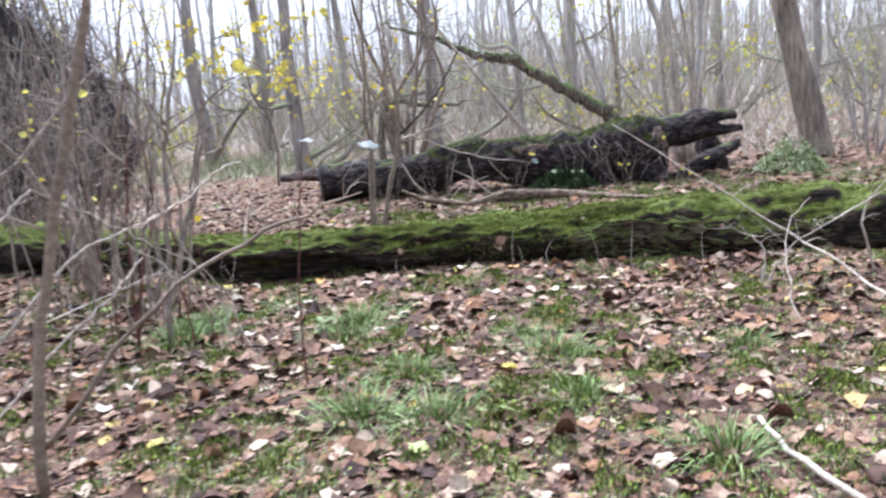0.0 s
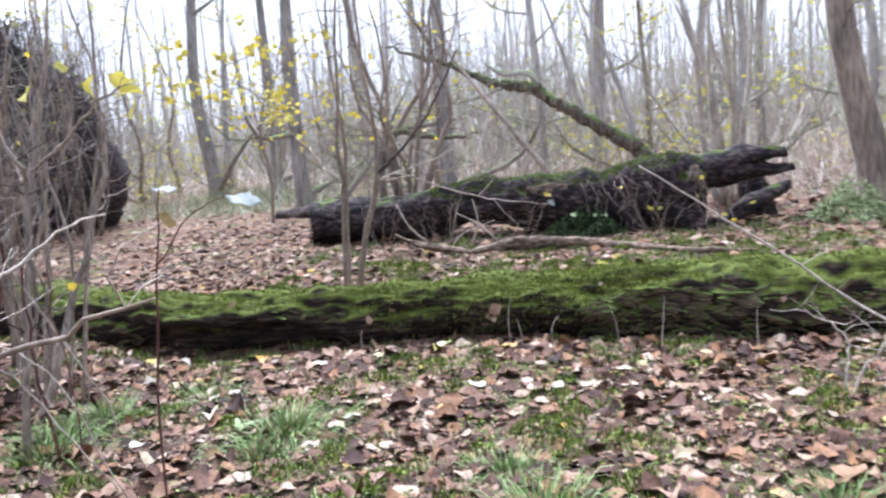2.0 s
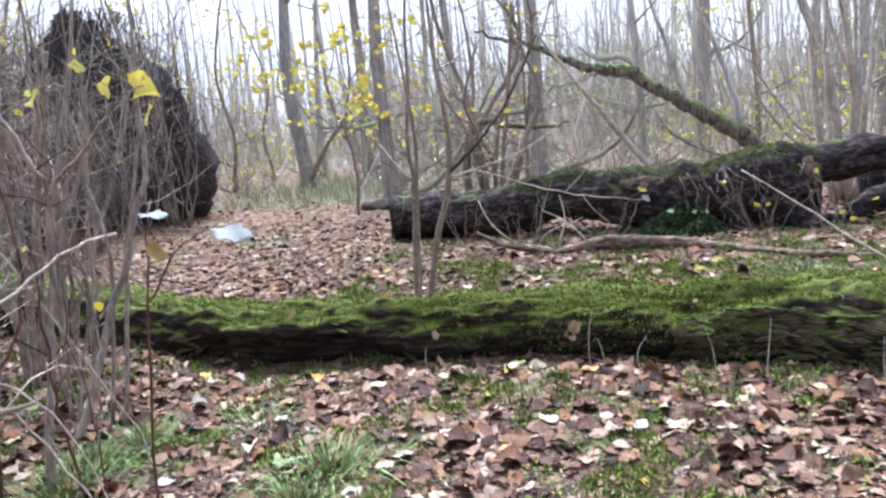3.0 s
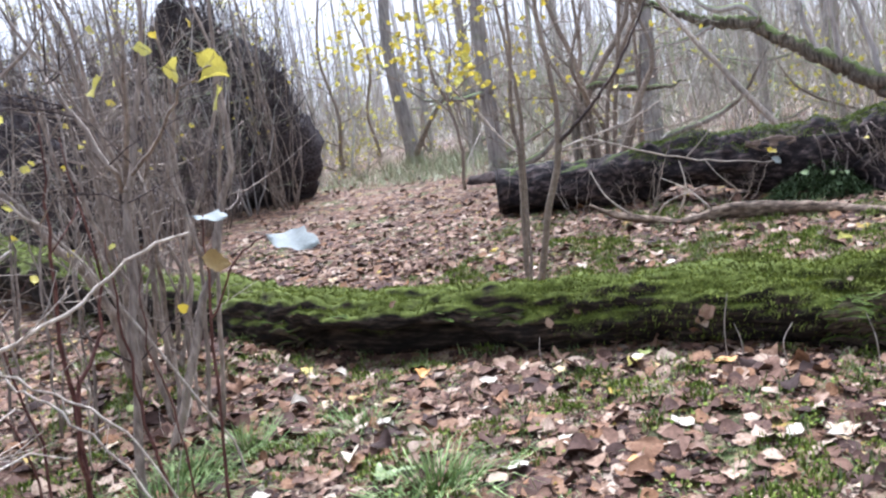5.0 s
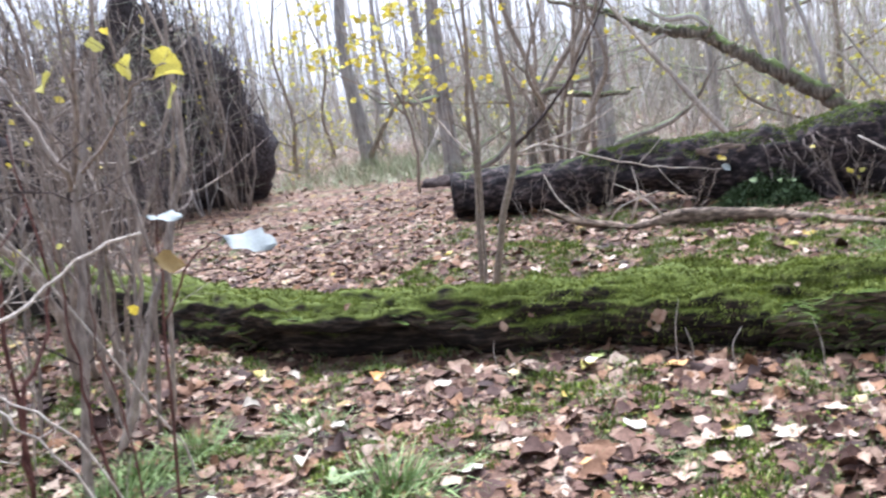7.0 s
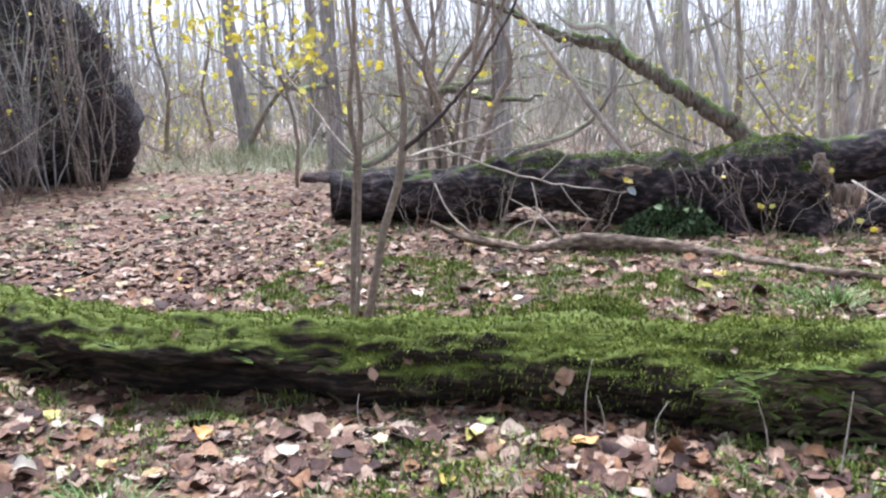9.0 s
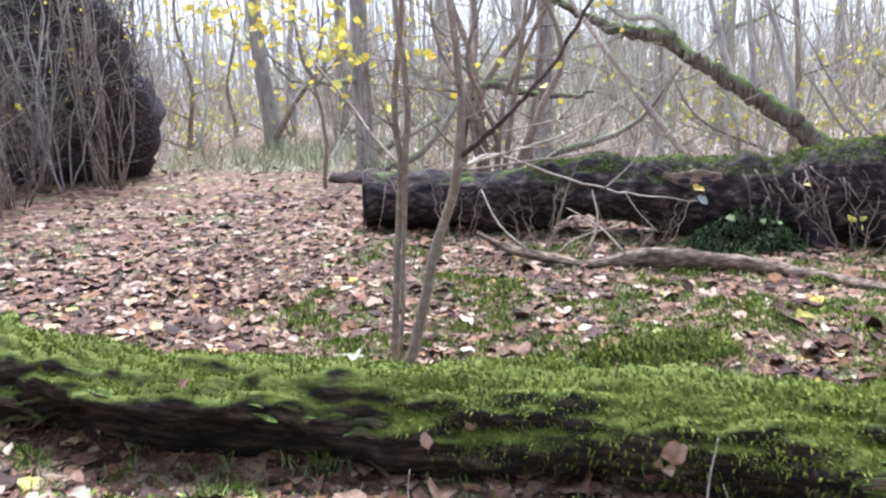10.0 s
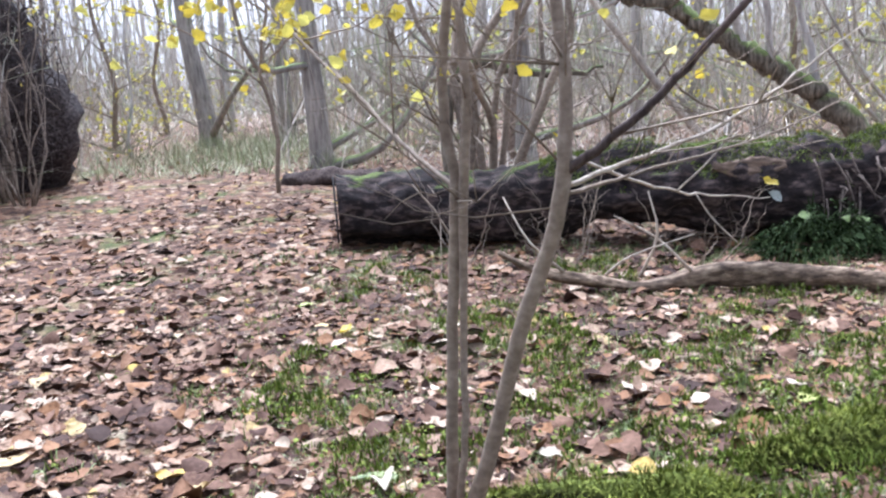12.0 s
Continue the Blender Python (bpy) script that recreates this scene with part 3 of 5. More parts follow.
big_v, big_out = rough_log(BIG_LOG, 48, 260, 0.05, 0.05, belly)
big_v[..., 0] += (-0.06 - 0.34 * (big_v[..., 1] - 12.78)) * np.clip((-3.1 - big_v[..., 0]) / 0.5, 0, 1)
big_log = thing("rotten_log", (-1, 12.7, -0.07), "massive black rotting trunk with sawn end and moss on top", "log")
part("trunk", closed(Geo(), big_v), M_ROT, big_log, "black wet rotten wood")
cut = Geo()
a = np.linspace(0, 2 * math.pi, 33)[:-1]
rings = [np.stack([np.full(32, -3.645 + 0.012 * k), 12.78 + 0.285 * s_ * np.cos(a), 0.215 + 0.285 * s_ * np.sin(a)], 1) for k, s_ in ((1, 1.0), (0, 0.94), (0, 0.5), (1, 0.1))]
rings = np.stack(rings)
rings[..., 0] += -0.065 - 0.34 * (rings[..., 1] - 12.78)
closed(cut, rings)
part("sawn_end", cut, M_CUT, big_log, "dark sawn end grain")
moss_geo = Geo()
moss_on(moss_geo, big_v, 140000, 0.68, 0.03, lambda p: p[:, 0] > -2.0, lambda p, m: 0.6 * (m[:, 2] > 0.75))
part("moss", moss_geo, M_CUSHION, big_log, "green moss along the top", kind="stuff")
# splintered prongs at the broken end
for pts in ([(1.2, 12.6, 0.55, 0.26), (1.6, 12.6, 0.62, 0.2), (2.0, 12.62, 0.72, 0.14), (2.35, 12.64, 0.74, 0.06)], [(1.3, 12.55, 0.5, 0.2), (1.8, 12.55, 0.56, 0.15), (2.2, 12.58, 0.54, 0.1), (2.42, 12.6, 0.56, 0.05)],
            [(0.9, 12.4, 0.2, 0.22), (1.15, 12.3, 0.05, 0.2), (1.3, 12.25, -0.1, 0.17)], [(0.4, 12.4, 0.2, 0.2), (0.55, 12.25, 0.0, 0.14), (0.65, 12.15, -0.12, 0.1)]):
    v, _ = rough_log(pts, 16, 24, 0.04, 0.05)
    part("splintered_limb", closed(Geo(), v), M_ROT, big_log)
patch_v, _ = rough_log([(-0.75, 12.36, 0.5, 0.04), (-0.5, 12.36, 0.46, 0.13), (-0.25, 12.36, 0.5, 0.04)], 18, 30, 0.04, 0.06)
patch_v[..., 1] = 12.39 + (patch_v[..., 1] - 12.36) * 0.45
part("bare_wood_patch", closed(Geo(), patch_v), M_ROTPALE, big_log, "pale bare wood where bark fell away")
patch_v, _ = rough_log([(1.25, 12.36, 0.66, 0.05), (1.3, 12.3, 0.48, 0.09), (1.36, 12.33, 0.3, 0.04)], 14, 16, 0.03, 0.03)
part("bare_wood_patch", closed(Geo(), patch_v), M_ROTPALE, big_log, "pale bare wood where bark fell away")
roots = Geo()
for _ in range(70):
    o = np.array([rng.uniform(-0.1, 1.5), 12.3 + rng.uniform(-0.06, 0.05), rng.uniform(0.15, 0.62)])
    e = o + np.array([rng.normal(0, 0.12), -rng.uniform(0.02, 0.14), -rng.uniform(0.1, 0.4)])
    e[2] = max(e[2], -0.08)
    tube(roots, [(*o, 0.008), (*((o + e) / 2 + rng.normal(0, 0.03, 3)), 0.006), (*e, 0.003)], 4, 5)
part("root_tangle", roots, M_ROOTWOOD, big_log, "thin hanging rootlets", kind="stuff")

# the branch on the ground before it
branch = thing("fallen_branch", (-0.5, 11.2, -0.07), "weathered brown fallen branch lying on the leaves", "branch")
bp = [(-2.15, 11.15, 0.2, 0.02), (-2.0, 11.1, 0.13, 0.03), (-1.75, 11.1, 0.05, 0.042), (-1.3, 11.2, -0.04, 0.036), (-0.85, 11.25, 0.02, 0.07), (-0.2, 11.2, 0.0, 0.062), (0.35, 10.95, -0.02, 0.046), (0.9, 10.5, -0.03, 0.038), (1.6, 10.2, -0.03, 0.025)]
v, _ = rough_log(bp, 14, 90, 0.012, 0.02)
part("limb", closed(Geo(), v), M_BRANCH, branch)
for pts in ([(-1.75, 11.1, 0.08, 0.012), (-1.95, 11.0, 0.3, 0.007), (-2.1, 11.1, 0.55, 0.004)], [(-1.3, 11.2, 0.02, 0.012), (-1.2, 11.1, 0.3, 0.008), (-1.25, 11.15, 0.55, 0.004)], [(-1.0, 11.2, 0.05, 0.011), (-1.2, 11.25, 0.25, 0.007), (-1.45, 11.2, 0.4, 0.004)], [(-1.5, 11.15, 0.05, 0.011), (-1.35, 11.0, 0.2, 0.007), (-1.0, 11.0, 0.32, 0.004)]):
    g = Geo()
    tube(g, pts, 5, 7)
    part("dead_twig", g, M_DEAD, branch, "pale dead twig")

# green mounds
def green_mound(place, wide, deep, high, mat, label):
    x0, y0, z0 = place
    root = thing("fern_mound", place, label, "fern")
    g = Geo()
    n = 2600
    a, r = rng.uniform(0, 2 * math.pi, n), np.sqrt(rng.random(n))
    bumps = 0.75 + 0.25 * np.sin(a * 3 + r * 5)
    pl = np.stack([x0 + wide * r * np.cos(a), y0 + deep * r * np.sin(a), z0 + high * (1 - r ** 2) * rng.uniform(0.45, 1, n) * bumps], 1)
    way = np.stack([np.cos(a) * r * 0.1, np.sin(a) * r * 0.1 - 0.03, rng.uniform(0.01, 0.06, n)], 1) + rng.normal(0, 0.025, (n, 3))
    blades(g, pl, way, rng.uniform(0.004, 0.009, n))
    leaves(g, pl[:500], rng.uniform(0.02, 0.045, 500), np.stack([np.cos(a[:500]) * r[:500], np.sin(a[:500]) * r[:500] - 0.3, np.full(500, 0.8)], 1))
    part("foliage", g, mat, root, kind="stuff")
    for k in range(7):
        lg = Geo()
        leaves(lg, pl[k * 9:k * 9 + 1] + np.array([[0, -0.05, 0.05]]), np.array([rng.uniform(0.06, 0.09)]), np.array([[0.1, -0.5, 0.8]]))
        part("ivy_leaf", lg, M_GRASS if k < 3 else mat, root)
    return root


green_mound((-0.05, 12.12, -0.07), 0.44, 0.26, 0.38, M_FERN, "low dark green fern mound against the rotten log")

# flaking bark plates on the sides of the near log
PLATES = []
for k in range(6):
    u, w = np.meshgrid(np.linspace(-1, 1, 5), np.linspace(-1, 1, 3), indexing="ij")
    edge = 1 + rng.normal(0, 0.2, u.shape)
    z = 0.008 * (1 - w ** 2) + 0.006 * u ** 2 + rng.normal(0, 0.0015, u.shape)
    top = np.stack([u * 0.055 * edge, w * 0.011 * edge * (1.15 - u ** 2), z], -1).reshape(-1, 3)
    low = top.copy()
    low[:, 2] -= 0.012
    q = [(i * 3 + j, (i + 1) * 3 + j, (i + 1) * 3 + j + 1, i * 3 + j + 1) for i in range(4) for j in range(2)]
    rim = [0, 3, 6, 9, 12, 13, 14, 11, 8, 5, 2, 1]
    q += [(rim[i], rim[i - 1], 15 + rim[i - 1], 15 + rim[i]) for i in range(12)]
    PLATES.append(Geo().add(np.vstack([top, low]), q).mesh("bark_plate", M_PLATE, smooth=False))
made = 0
while made < 290:
    i, j = int(rng.integers(60, 470)), int(rng.integers(0, 56))
    o, p = log_out[i, j], log_v[i, j]
    if o[1] > -0.25 or not -0.75 < o[2] < 0.5 or p[0] > 3.2 or p[0] < -5 or (p[0] < 0 and (rng.random() < 0.7 or p[0] > -1.7)) or (-3.3 < p[0] < -1.8 and o[2] < 0.2):
        continue
    tan = log_v[i + 1, j] - log_v[i - 1, j]
    fx = Vector(tan).normalized()
    fz = Vector(o)
    fy = fz.cross(fx).normalized()
    m = Matrix((fx, fy, fx.cross(fy))).transposed().to_4x4()
    k_ = rng.uniform(0.6, 1.5)
    ob = new("bark_plate", PLATES[made % 6])
    ob.parent = log_trunk
    ob.matrix_basis = Matrix.Translation(Vector(p + o * 0.003) - mossy_log.location) @ m @ pose(0, 0, 0, rng.normal(0, 10), rng.normal(0, 8), rng.normal(0, 12)) @ Matrix.Diagonal((k_, k_ * rng.uniform(0.7, 1.4), 1, 1))
    made += 1

# ---- the uprooted root plate ----
plate = thing("root_plate", (-9.8, 16.6, -0.07), "towering upturned root plate of dark soil and roots", "root plate")
cx, cy, cz = -10.7, 16.9, 1.9
rows_n, cols_n = 46, 64
th, ph = np.meshgrid(np.linspace(-math.pi / 2, math.pi / 2, rows_n), np.linspace(0, 2 * math.pi, cols_n, endpoint=False), indexing="ij")
SLOPE_Z, SLOPE_X = (-0.3, 0.2, 0.55, 0.95, 1.25, 1.9, 2.4, 3.1, 3.6, 4.0), (-9.3, -8.8, -8.56, -8.6, -8.85, -9.1, -9.3, -9.95, -10.6, -11.4)
zz = np.linspace(-0.3, 4.0, rows_n)[:, None] + 0 * ph
x_right = np.interp(zz, SLOPE_Z, SLOPE_X)
x_left = np.interp(zz, (-0.3, 1.5, 3.0, 4.0), (-13.0, -13.2, -12.6, -11.6))
v = np.stack([(x_right + x_left) / 2 + (x_right - x_left) / 2 * np.cos(ph), cy + np.interp(zz, (-0.3, 1.0, 3.0, 4.0), (0.75, 0.8, 0.55, 0.15)) * np.sin(ph), zz], -1)
for i in range(rows_n):
    for j in range(cols_n):
        p_ = Vector(v[i, j])
        k = 0.3 * noise.fractal(p_ * 1.1, 0.7, 2.1, 6) + 0.1 * noise.noise(p_ * 4.0)
        v[i, j] += np.array([math.cos(ph[i, j]) * k * 0.7, math.sin(ph[i, j]) * k * 0.9, k * 0.25])
part("soil_mass", closed(Geo(), v), M_ROOT, plate, "black clinging soil")
for k in range(64):
    a = rng.uniform(-0.12, 1.05) * math.pi
    oz = cz + 1.9 * math.sin(a) * rng.uniform(0.6, 1.0)
    edge = float(np.interp(oz, SLOPE_Z, SLOPE_X)) - 0.15 if math.cos(a) > 0 else -12.6
    o = np.array([cx + (edge - cx) * abs(math.cos(a)) ** 0.4, cy - rng.uniform(0.0, 0.5), oz])
    w = np.array([math.cos(a) * rng.uniform(0.3, 1.0), rng.normal(-0.3, 0.3), rng.normal(0.1, 0.6)])
    e = o + w * rng.uniform(0.3, 0.75)
    rr = rng.uniform(0.012, 0.035)
    g = Geo()
    tube(g, [(*(o - w * 0.3), rr * 1.5), (*o, rr), (*((o + e) / 2 + rng.normal(0, 0.1, 3)), rr * 0.7), (*e, 0.005)], 6, 9)
    part("root", g, M_ROOTWOOD if k % 3 == 0 else M_ROOTLET, plate)
g = Geo()
for _ in range(700):
    a, h_ = rng.uniform(math.pi, 2 * math.pi), rng.uniform(-1.1, 1.3)
    o = np.array([cx + (2.0 - 0.75 * max(0.0, math.sin(h_))) * math.cos(a) * math.cos(h_), cy - 0.1 + 0.8 * math.sin(a), cz + 2.2 * math.sin(h_)])
    e = o + np.array([rng.normal(0, 0.2), -rng.uniform(0, 0.2), -rng.uniform(0.2, 0.9)])
    tube(g, [(*o, 0.011), (*((o + e) / 2 + rng.normal(0, 0.08, 3)), 0.008), (*e, 0.003)], 3, 5)
for _ in range(320):
    a, h_ = rng.uniform(math.pi, 2 * math.pi), rng.uniform(-1.0, 1.2)
    o = np.array([cx + (2.05 - 0.75 * max(0.0, math.sin(h_))) * math.cos(a) * math.cos(h_), cy - 0.15 + 0.8 * math.sin(a), cz + 2.0 * math.sin(h_)])
    e = o + np.array([rng.normal(0, 0.35), -rng.uniform(0.05, 0.3), rng.normal(-0.15, 0.35)])
    tube(g, [(*o, 0.008), (*((o + e) / 2 + rng.normal(0, 0.1, 3)), 0.006), (*e, 0.003)], 3, 5)
part("root_tangle", g, M_ROOTLET, plate, "tangle of thin hanging roots", kind="stuff")

heap = thing("root_heap", (-12.6, 13.2, -0.07), "dark heap of earth and roots behind the fallen trunk", "root plate")
v = np.stack([np.cos(th) * np.cos(ph), np.cos(th) * np.sin(ph), np.sin(th)], -1)
for i in range(rows_n):
    for j in range(cols_n):
        d = v[i, j]
        v[i, j] = d * (1 + 0.34 * noise.fractal(Vector(d) * 2.4 + Vector((5, 0, 0)), 0.6, 2.1, 6))
v = v * np.array([2.6, 0.8, 1.55]) + np.array([-12.3, 13.4, 0.6])
v[..., 2] = np.maximum(v[..., 2], -0.25)
part("soil_mass", closed(Geo(), v), M_ROOT, heap)
g = Geo()
for _ in range(160):
    a, h_ = rng.uniform(math.pi, 2 * math.pi), rng.uniform(-0.6, 1.2)
    o = np.array([-12.2 + 2.3 * math.cos(a) * math.cos(h_), 13.3 + 0.75 * math.sin(a), 0.6 + 1.4 * math.sin(h_)])
    e = o + np.array([rng.normal(0, 0.25), -rng.uniform(0, 0.2), rng.normal(-0.2, 0.4)])
    tube(g, [(*o, 0.012), (*((o + e) / 2 + rng.normal(0, 0.08, 3)), 0.009), (*e, 0.003)], 3, 5)
part("root_tangle", g, M_ROOTLET, heap, kind="stuff")


# ---- growing shrubs and trees ----
def stem_thing(name, base, label, category, stems, mat, twig_mat=None, twigs=(4, 0.5, 0.006), leaf=0, leaf_size=(0.06, 0.09), group="", forks=1, apart=True, leaf_low=0.0):
    """A shrub: one mesh a stem, its twigs as one part, and its leaves each a part."""
    root = thing(name, base, label, category, group)
    spots, tw = [], Geo()
    for pts in stems:
        g = Geo()
        path = tube(g, pts, 7, 16, 0.009) if apart else tube(g, pts, 5, 10, 0.02)
        stem_part = part("stem", g, mat, root)
        for _k in range(twigs[0]):
            one = Geo() if apart else tw
            side_twigs(one, path, 1, twigs[1], twigs[2], spots, forks)
            if apart:
                part("twig", one, twig_mat or mat, stem_part, origin=root.location)
    if tw.n:
        part("spray", tw, twig_mat or mat, root, kind="stuff")
    spots = [p for p in spots if p[2] > leaf_low]
    if leaf and spots:
        hang_leaves(root, [spots[i] for i in rng.integers(0, len(spots), leaf)], leaf_size)
    return root


LEAF_MESHES = []
for k in range(6):
    lr = np.random.default_rng(200 + k)
    t, w = np.meshgrid(np.linspace(0, 1, 10), np.linspace(-1, 1, 5), indexing="ij")
    half = 0.36 * np.sin(math.pi * t ** lr.uniform(0.7, 0.95)) ** 0.75
    half = half * np.where(np.abs(w) > 0.9, 1 + lr.normal(0, 0.13, t.shape), 1) * lr.uniform(0.85, 1.15)
    bend, fold, twist = lr.normal(0, 0.5), lr.normal(0.25, 0.3), lr.normal(0, 0.5)
    z = bend * (0.25 - (t - 0.5) ** 2) + fold * np.abs(w) * half + twist * (t - 0.5) * w * half + 0.05 * np.sin(t * 9 + w * 3 + lr.uniform(0, 6)) * np.abs(w)
    g = Geo().add(np.stack([t - 0.5 + 0.06 * w ** 2, w * half + 0.06 * bend * np.sin(t * 3), z], -1), [(i * 5 + j, (i + 1) * 5 + j, (i + 1) * 5 + j + 1, i * 5 + j + 1) for i in range(9) for j in range(4)])
    tube(g, [(-0.5, 0, 0, 0.012), (-0.62, 0.01, 0.03, 0.01), (-0.75, 0.03, 0.02, 0.008)], 3, 3)
    LEAF_MESHES.append(g)
YELLOW_MESHES = [g.mesh("leaf", M_YELLOW_ONE) for g in LEAF_MESHES]
TAN_MESHES = [g.mesh("leaf", M_TAN) for g in LEAF_MESHES]
CREAM_MESHES = [g.mesh("leaf", M_CREAM) for g in LEAF_MESHES]
ORANGE_MESHES = [g.mesh("leaf", M_ORANGE) for g in LEAF_MESHES]
GREEN_MESHES = [g.mesh("leaf", M_GREENLEAF) for g in LEAF_MESHES]
PALE_MESHES = [g.mesh("leaf", M_LEAF) for g in LEAF_MESHES]


def hang_leaves(root, spots, size, meshes=YELLOW_MESHES, jitter=0.03):
    for s in spots:
        ob = new("leaf", meshes[int(rng.integers(0, len(meshes)))])
        ob.parent = root
        k = rng.uniform(*size)
        p = np.asarray(s) + rng.normal(0, jitter, 3) - np.asarray(root.location)
        ob.matrix_basis = pose(*p, rng.uniform(20, 110), rng.uniform(-40, 40), rng.uniform(0, 360)) @ Matrix.Diagonal((k, k, k, 1))


def fan(base, count, height, reach, r, lean=(0, 0), foot=0.16):
    out = []
    for k in range(count):
        a = rng.uniform(0, 2 * math.pi)
        h_ = height * rng.uniform(0.55, 1.1)
        q = reach * rng.uniform(0.2, 1)
        b0 = np.array(base) + np.array([math.cos(a), math.sin(a), 0]) * rng.uniform(0.02, foot)
        top = b0 + np.array([math.cos(a) * q + lean[0], math.sin(a) * q + lean[1], h_])
        m1 = b0 + (top - b0) * 0.35 + rng.normal(0, 0.09, 3) * np.array([1, 1, 0]) * height / 3
        m2 = b0 + (top - b0) * 0.7 + rng.normal(0, 0.16, 3) * height / 3
        rr = r * rng.uniform(0.5, 1.1)
        out.append([(*b0, rr), (*m1, rr * 0.85), (*m2, rr * 0.6), (*top, rr * 0.2)])
    return out


def tree(name, label, height, r, mat, seed, limbs=7, first=0.25, leaf=0, lean=0.03, wander=0.1):
    """A tree at the world's middle: trunk with root flare, limbs, twigs."""
    global rng
    rng = np.random.default_rng(seed)
    root = thing(name, (0, 0, 0), label, "tree", "bare woodland trees")
    g = Geo()
    lx, ly = rng.normal(0, lean * height, 2)
    pts = [(0, 0, -0.3, r * 1.9), (0, 0, 0.05, r * 1.45), (0.02, 0, 0.5, r * 1.08)]
    for f in (0.2, 0.4, 0.6, 0.8, 1.0):
        pts.append((lx * f + rng.normal(0, wander), ly * f + rng.normal(0, wander), height * f, r * (1 - 0.85 * f)))
    path = curve_points(pts, 26)
    v, out = ring_grid(path, 12)
    v = v + out * (rng.normal(0, 0.03, v.shape[:2]) * path[:, 3][:, None])[..., None]
    part("trunk", closed(g, v), mat, root)
    tw, spots = Geo(), []
    for k in range(limbs):
        f = rng.uniform(first, 0.92)
        i = int(f * 25)
        o, a = path[i, :3], rng.uniform(0, 2 * math.pi)
        ln = height * rng.uniform(0.12, 0.28) * (1.2 - f)
        up = rng.uniform(0.3, 1.0)
        m = o + np.array([math.cos(a), math.sin(a), up * 0.6]) * ln * 0.5 + rng.normal(0, 0.08, 3) * ln
        e = o + np.array([math.cos(a), math.sin(a), up]) * ln + rng.normal(0, 0.1, 3) * ln
        rr = path[i, 3] * 0.4
        lg = Geo()
        lp = tube(lg, [(*o, rr), (*m, rr * 0.6), (*e, rr * 0.15)], 5, 8)
        part("limb", lg, mat, root)
        side_twigs(tw, lp, 7, ln * 0.45, 0.012, spots, 2)
    side_twigs(tw, path[4:], 10, height * 0.12, 0.014, spots, 2, low=0.02)
    part("spray", tw, mat, root, kind="stuff")
    if leaf:
        lg = Geo()
        pl = np.array([spots[i] for i in rng.integers(0, len(spots), leaf)]) + rng.normal(0, 0.12, (leaf, 3))
        leaves(lg, pl, rng.uniform(0.06, 0.11, leaf), rng.normal(0, 1, (leaf, 3)))
        part("foliage", lg, M_YELLOW, root, "sparse yellow autumn leaves", kind="stuff")
    return root


def put(ob, x, y, turn=0.0, size=1.0, first=False):
    m = pose(x, y, float(ground_z(x, y)), 0, 0, turn) @ Matrix.Diagonal((size, size, size, 1))
    if first:
        ob.matrix_basis = m
        return ob
    return copy_thing(ob, m)


# the two-stemmed hazel just behind the near log
hazel = thing("hazel_sapling", (-1.95, 8.55, -0.07), "slim brown hazel sapling with forked stems and yellow leaves", "sapling")
hz_spots = []
HAZEL = {
    "stem_left": [(-2.0, 8.56, -0.12, 0.0360), (-1.985, 8.55, 0.2, 0.0272), (-1.96, 8.55, 0.6, 0.0248), (-1.93, 8.55, 1.0, 0.0240), (-1.95, 8.54, 1.3, 0.0216), (-1.9, 8.53, 1.7, 0.0184), (-1.86, 8.52, 2.3, 0.0144), (-1.7, 8.5, 3.4, 0.0048)],
    "stem_left_twin": [(-1.975, 8.5, -0.1, 0.0176), (-1.94, 8.5, 0.2, 0.0160), (-1.925, 8.53, 0.6, 0.0160), (-1.9, 8.52, 1.0, 0.0208), (-1.87, 8.5, 1.35, 0.0192), (-1.9, 8.48, 1.7, 0.0144), (-1.98, 8.4, 2.6, 0.0048)],
    "stem_right": [(-1.95, 8.52, -0.12, 0.0360), (-1.86, 8.48, 0.15, 0.0296), (-1.74, 8.4, 0.57, 0.0272), (-1.64, 8.38, 0.85, 0.0264), (-1.59, 8.36, 1.05, 0.0264), (-1.58, 8.38, 1.3, 0.0208), (-1.6, 8.4, 1.55, 0.0200), (-1.66, 8.45, 2.0, 0.0160), (-1.7, 8.5, 3.0, 0.0048)],
    "branch_right": [(-1.59, 8.36, 1.06, 0.018), (-1.43, 8.3, 1.18, 0.014), (-1.28, 8.28, 1.32, 0.0125), (-1.08, 8.25, 1.56, 0.0105), (-0.85, 8.2, 1.95, 0.0056)],
    "branch_pale": [(-1.59, 8.4, 1.02, 0.0095), (-1.36, 8.55, 1.08, 0.0075), (-1.18, 8.65, 1.13, 0.0064), (-1.0, 8.75, 1.22, 0.0052), (-0.7, 8.85, 1.42, 0.0024)],
    "branch_left_low": [(-1.94, 8.57, 1.0, 0.012), (-2.15, 8.8, 1.13, 0.011), (-2.4, 9.05, 1.32, 0.01), (-2.7, 9.3, 1.55, 0.008), (-3.05, 9.5, 1.9, 0.0032)],
    "branch_thin_right": [(-1.58, 8.4, 1.0, 0.0072), (-1.3, 8.9, 1.0, 0.0056), (-0.8, 9.5, 1.05, 0.0048), (-0.1, 10.1, 1.3, 0.0016)],
}
